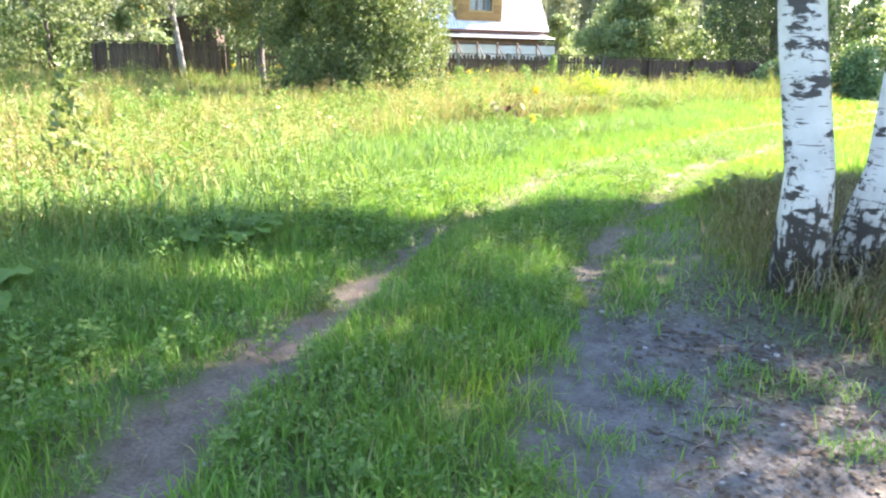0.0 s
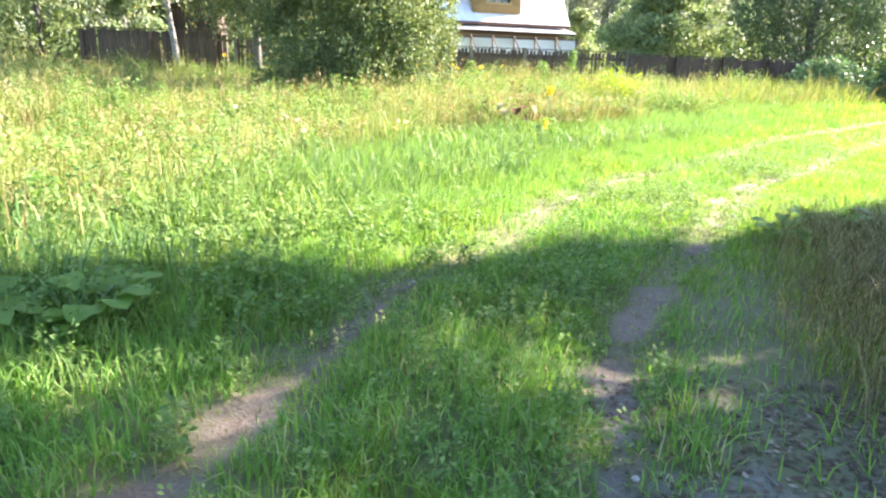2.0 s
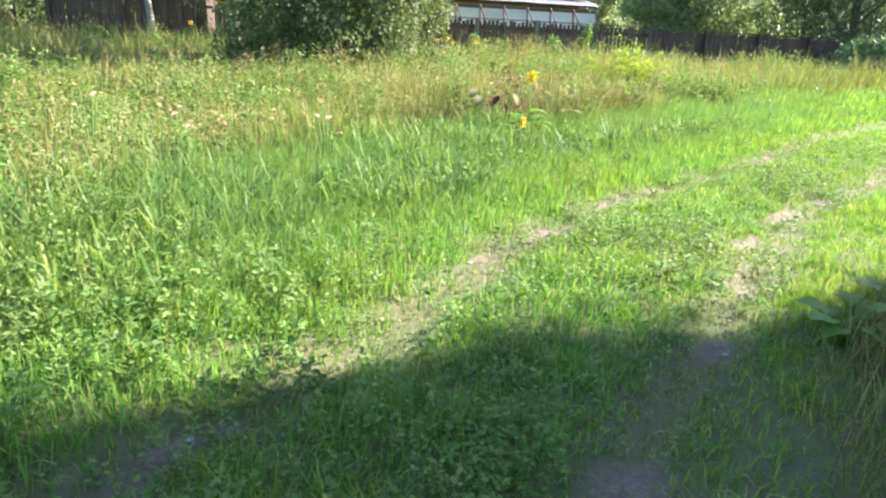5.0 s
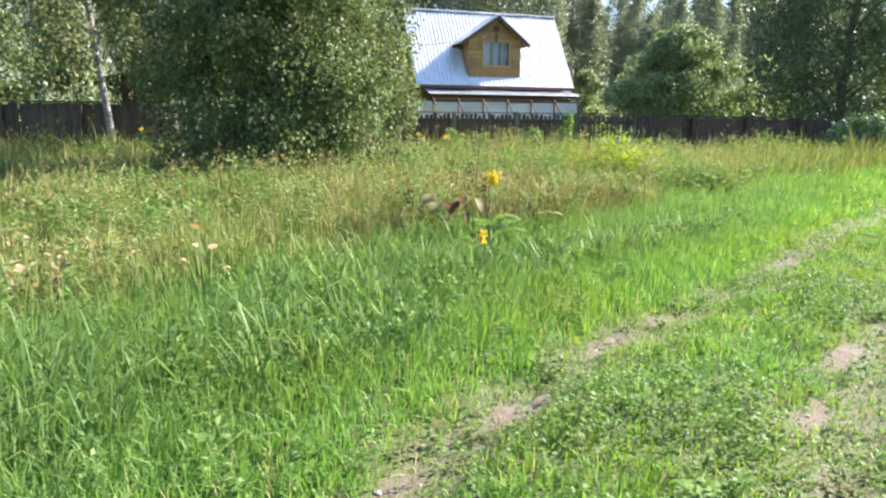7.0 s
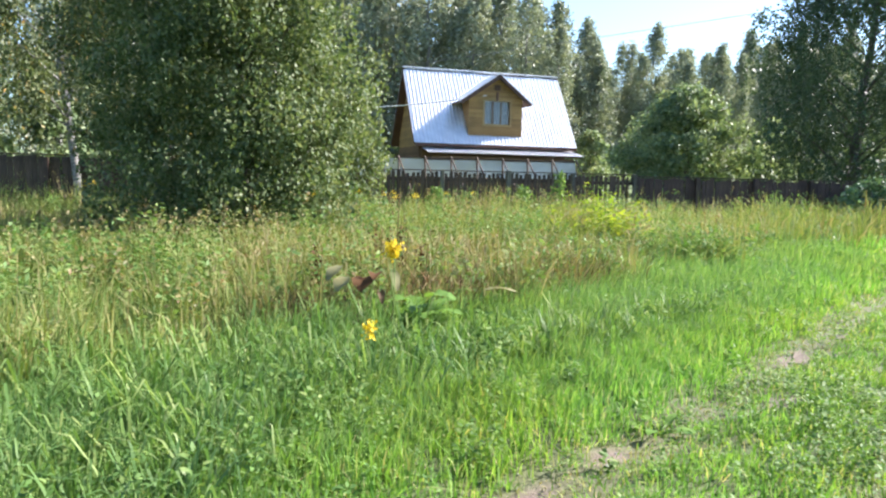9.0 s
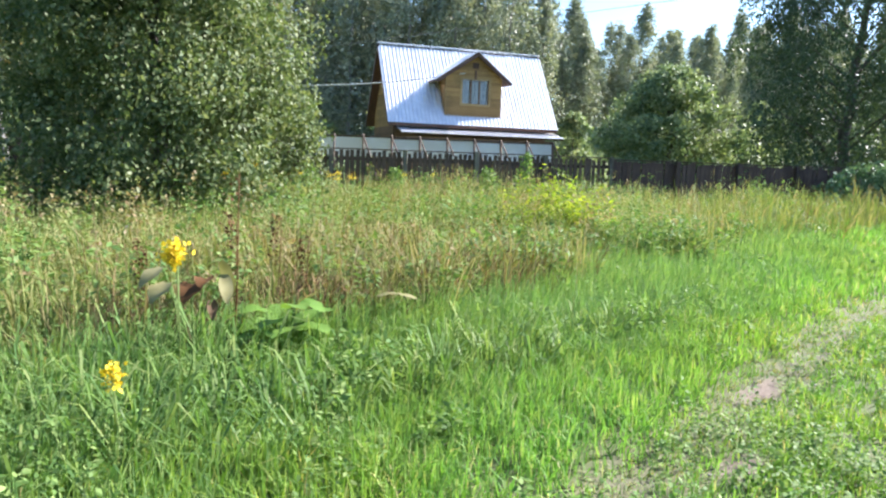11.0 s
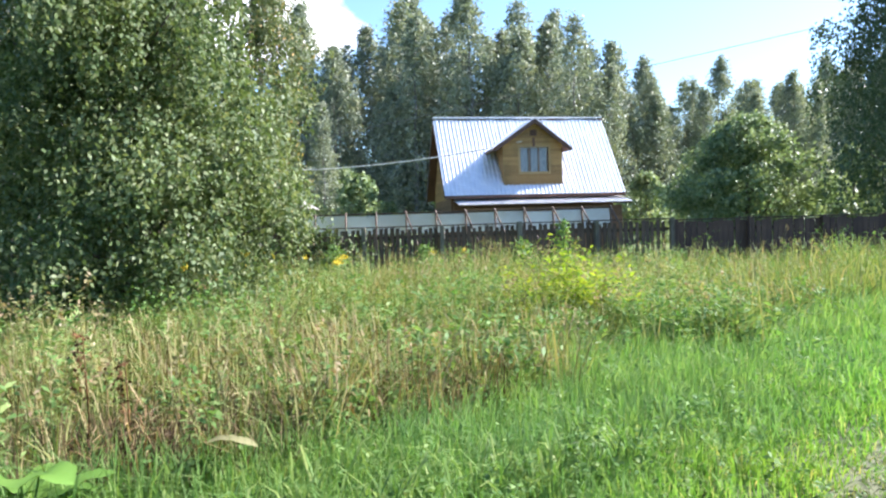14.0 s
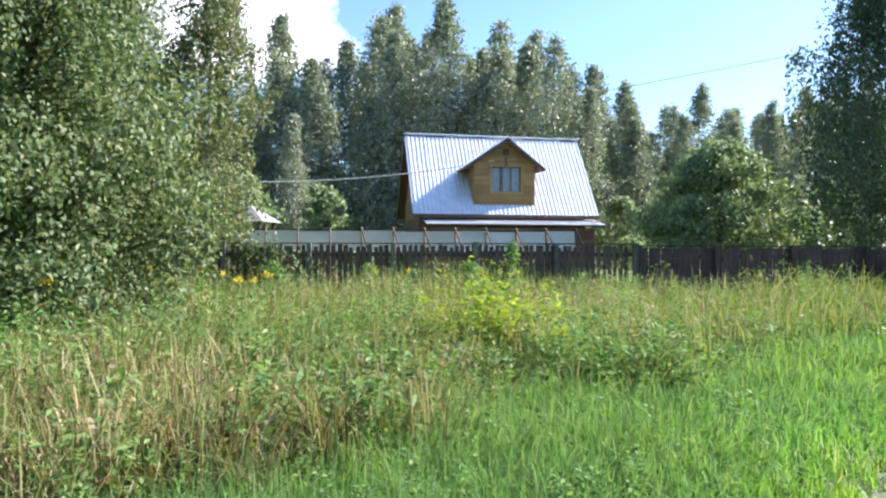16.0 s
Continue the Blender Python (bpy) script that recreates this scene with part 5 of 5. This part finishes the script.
# far right of the track and the dry growth round the birches
X, Y, S = scatter(260000, 2, 22, 4.0, 31, lambda x, y: np.clip((right_of(x, y) - np.interp(y, [4, 7, 9, 14, 31], [2.2, 2.0, 1.6, 3.0, 4.0])) / 0.8, 0, 1), 6.0)
ob = blades("verge_grass", X, Y, (0.35 + 0.02 * np.clip(Y - 8, 0, 15)) * rng.uniform(0.5, 1.3, len(X)), 0.008 * S * rng.uniform(0.7, 1.4, len(X)), M_LAWN, 0.4)
tagged(ob, "long green grass on the far verge", "grass", kind="stuff")
X, Y, S = scatter(105000, 1.6, 5.5, 2.4, 8.0, lambda x, y: np.clip((x - np.interp(y, [2.4, 3.6, 5, 8], [2.3, 2.1, 1.9, 2.9])) / 1.5, 0, 1) * 0.6, 3.0)
ob = arching("dry_tussock", X, Y, 0.25 * rng.uniform(0.3, 1.6, len(X)), 0.0042 * S, M_BROWNGRASS, 0.95)
tagged(ob, "dry brownish grass round the birch trunks", "grass", kind="stuff")
X, Y, S = scatter(90000, 1.6, 5.5, 2.4, 8.0, lambda x, y: np.clip((x - np.interp(y, [2.4, 3.6, 5, 8], [2.3, 2.1, 1.75, 2.7])) / 0.4, 0, 1) * 0.14 + 0.02 * (x < 2.6) * (y < 4.5), 3.0)
ob = blades("shade_grass", X, Y, 0.10 * rng.uniform(0.4, 1.4, len(X)), 0.005 * S, M_LAWN, 0.7)
tagged(ob, "thin green grass in the birches' shade", "grass", kind="stuff")

X, Y, S = scatter(34000, -8, 6, 1.5, 18, lambda x, y: np.clip(left_of(x, y) + 0.15, 0, 1) * (1 - 0.5 * meadow_share(x, y)) * np.clip(0.55 + 0.8 * wave(x, y, 1.2, 7.0), 0.1, 1) * np.clip((9.5 - y) / 3, 0.22, 1), 3.5)
ob = weeds("weeds", X, Y, (0.14 + 0.13 * np.clip(left_of(X, Y), 0, 2)) * rng.uniform(0.7, 1.4, len(X)), M_WEED, 0.036, 32)
tagged(ob, "broad-leaved weeds crowding the edge of the track", "weeds", kind="stuff")
X, Y, S = scatter(31000, -1.8, 8, 1.4, 15.0, lambda x, y: ((left_of(x, y) < 0.1) & (right_of(x, y) < 0.2)) * free(x, y) * np.clip(0.4 + 0.7 * wave(x, y, 1.9, 1.0), 0.1, 1), 3.5)
ob = weeds("clover", X, Y, rng.uniform(0.08, 0.21, len(X)), M_WEED, 0.026, 16, 0.6, 0.55)
tagged(ob, "low clover and plantain between the ruts", "weeds", kind="stuff")
X, Y, S, A, G = tufts(8500, -14, 14, 5, 28.5, lambda x, y: np.clip(meadow_share(x, y) + 0.12 * (left_of(x, y) > 1.3), 0, 1) * np.clip(0.45 + 0.9 * wave(x, y, 0.7, 5.0), 0.08, 1), 8.0, 7, 0.26)
ob = weeds("meadow_weeds", X, Y, (meadow_height(X, Y) + 0.05) * np.where(meadow_share(X, Y) > 0.5, 1.0, 0.6) * G * rng.uniform(0.75, 1.1, len(X)), M_WEED, 0.068, 28, 0.36, 0.3)
tagged(ob, "leafy green weeds standing among the meadow grass", "weeds", kind="stuff")
X, Y, S, A, G = tufts(3600, 0.5, 11, 14.5, 26, lambda x, y: meadow_share(x, y) * np.clip((np.hypot(x - 1.2, y - 14.6) - 0.5) / 1.2, 0.1, 1) * np.clip((left_of(x, y) - 1.6) / 0.8, 0, 1) * np.clip((6.5 - left_of(x, y)) / 2.5, 0, 1) * np.clip(0.55 + 0.7 * wave(x, y, 1.1, 3.0), 0.1, 1), 9.0, 7, 0.3)
ob = weeds("nettles", X, Y, (0.5 + 0.1 * wave(X, Y, 0.9, 1.0)) * G * rng.uniform(0.75, 1.15, len(X)), M_WEED, 0.085, 26, 0.42, 0.34)
tagged(ob, "leafy mid-green weeds filling the meadow's near edge", "weeds", kind="stuff")
a, q = rng.uniform(0, 2 * math.pi, 120), np.sqrt(rng.random(120))
X, Y = 3.75 + np.cos(a) * q * 0.9, 19.2 + np.sin(a) * q * 0.6
ob = weeds("goldenrod_clump", X, Y, (1.3 - 0.35 * q) * rng.uniform(0.5, 1.15, 120), M_YELLOWGREEN, 0.09, 34, 0.32, 0.32)
tagged(ob, "bright yellow-green clump of tall weeds in the meadow", "weeds", kind="stuff")

n = 46
X, Y = rng.normal(0.22, 0.22, n), rng.normal(4.95, 0.28, n)
H = rng.uniform(0.22, 0.38, n)
ob = blades("foxtail_grass", X, Y, H, np.full(n, 0.004), M_LUSH, 0.15)
tagged(ob, "foxtail grass with pale heads between the ruts", "grass", kind="stuff")
P = np.repeat(np.stack((X, Y, rise(X, Y) + H * 0.88), 1), 14, 0) + rng.normal(0, 1, (n * 14, 3)) * np.array([0.006, 0.006, 0.022])
ob = quads("foxtail_heads", leaves(P, np.tile([0, 0, 1.0], (len(P), 1)), 0.016, -0.3, 0.5), M_PALEWEED, None)
tagged(ob, "pale green foxtail heads", "grass", kind="stuff")

# grass tufts and twigs on the bare earth
spots_x, spots_y = np.array([1.0, 1.12, 0.75, 1.15, 1.25, 1.7, 1.55, 1.9, 0.45]), np.array([3.05, 2.98, 2.55, 4.0, 2.7, 2.5, 3.2, 3.0, 2.7])
i = rng.integers(0, len(spots_x), 900)
X, Y = spots_x[i] + rng.normal(0, 0.10, len(i)), spots_y[i] + rng.normal(0, 0.06, len(i))
ob = arching("bare_earth_grass", X, Y, 0.065 * rng.uniform(0.4, 1.5, len(X)), 0.0042 * rng.uniform(0.7, 1.4, len(X)), M_LAWN, 0.9)
tagged(ob, "low grass tufts on the bare earth", "grass", kind="stuff")
for _ in range(26):
    x, y, a, l = rng.uniform(1.0, 2.3), rng.uniform(2.2, 4.2), rng.uniform(0, math.pi), rng.uniform(0.06, 0.22)
    z = float(rise(np.array([x]), np.array([y]))[0]) + 0.006
    pts = [(-l / 2, 0, 0), (-l * 0.1, 0.06 * l, 0.004), (l / 2, -0.05 * l, 0.002)]
    ob = tubes("twig", [(pts, [0.0035, 0.003, 0.0015])], M_BRANCH if rng.random() < 0.5 else M_PALETRUNK, None, sides=5)
    ob.matrix_world = pose(x, y, z, 0, 0, math.degrees(a))
    tagged(ob, "thin dry twig lying on the bare earth", "twig", "twigs under the birches")

# fallen leaves and stones on the bare earth
n = 15000
X, Y = rng.uniform(0.9, 3.3, n), rng.uniform(1.3, 4.9, n)
keep = rng.random(n) < np.clip((X - 0.9 + 0.4 * wave(X, Y, 2.0)) / 1.0, 0, 1)
X, Y = X[keep], Y[keep]
P = np.stack((X, Y, rise(X, Y) + 0.006), 1)
d = rng.uniform(0, 2 * math.pi, len(P))
L, T = np.stack((np.cos(d), np.sin(d), rng.normal(0.05, 0.12, len(d))), 1), np.stack((-np.sin(d), np.cos(d), rng.normal(0.05, 0.15, len(d))), 1)
S = rng.uniform(0.01, 0.042, len(d))[:, None]
V = np.stack((P, P + L * S * 0.5 + T * S * 0.32, P + L * S, P + L * S * 0.5 - T * S * 0.32), 1)
tagged(quads("leaf_litter", V.reshape(-1, 3), M_LITTER, None), "dry fallen birch leaves on the bare earth", "leaf litter", kind="stuff")

# stones and clods along the ruts
bm = bmesh.new()
bmesh.ops.create_icosphere(bm, subdivisions=1, radius=1.0)
for v in bm.verts:
    v.co *= 1 + 0.28 * noise.noise(v.co * 1.7)
    v.co.z *= 0.55
stone_mesh = bpy.data.meshes.new("stone")
bm.to_mesh(stone_mesh)
bm.free()
stone_mesh.materials.append(M_STONE)
for px, py, ra, rb in BARE_SPOTS + [(-0.8, 4.0, 0.6, 0.15), (-0.2, 5.6, 0.6, 0.15), (-1.2, 2.8, 0.5, 0.15), (1.2, 2.6, 0.7, 0.6), (1.7, 3.4, 0.6, 0.5), (0.9, 3.6, 0.4, 0.3)]:
    for _ in range(3):
        x, y = px + rng.normal(0, ra * 0.5), py + rng.normal(0, ra * 0.5)
        ob = new("stone", stone_mesh)
        sz = rng.uniform(0.008, 0.02)
        ob.matrix_world = pose(x, y, float(rise(np.array([x]), np.array([y]))[0]) + sz * 0.2, 0, 0, rng.uniform(0, 360)) @ Matrix.Diagonal((sz * rng.uniform(0.8, 1.5), sz, sz, 1))
        tagged(ob, "small pale stone lying in the worn rut", "stone", "stones along the track")
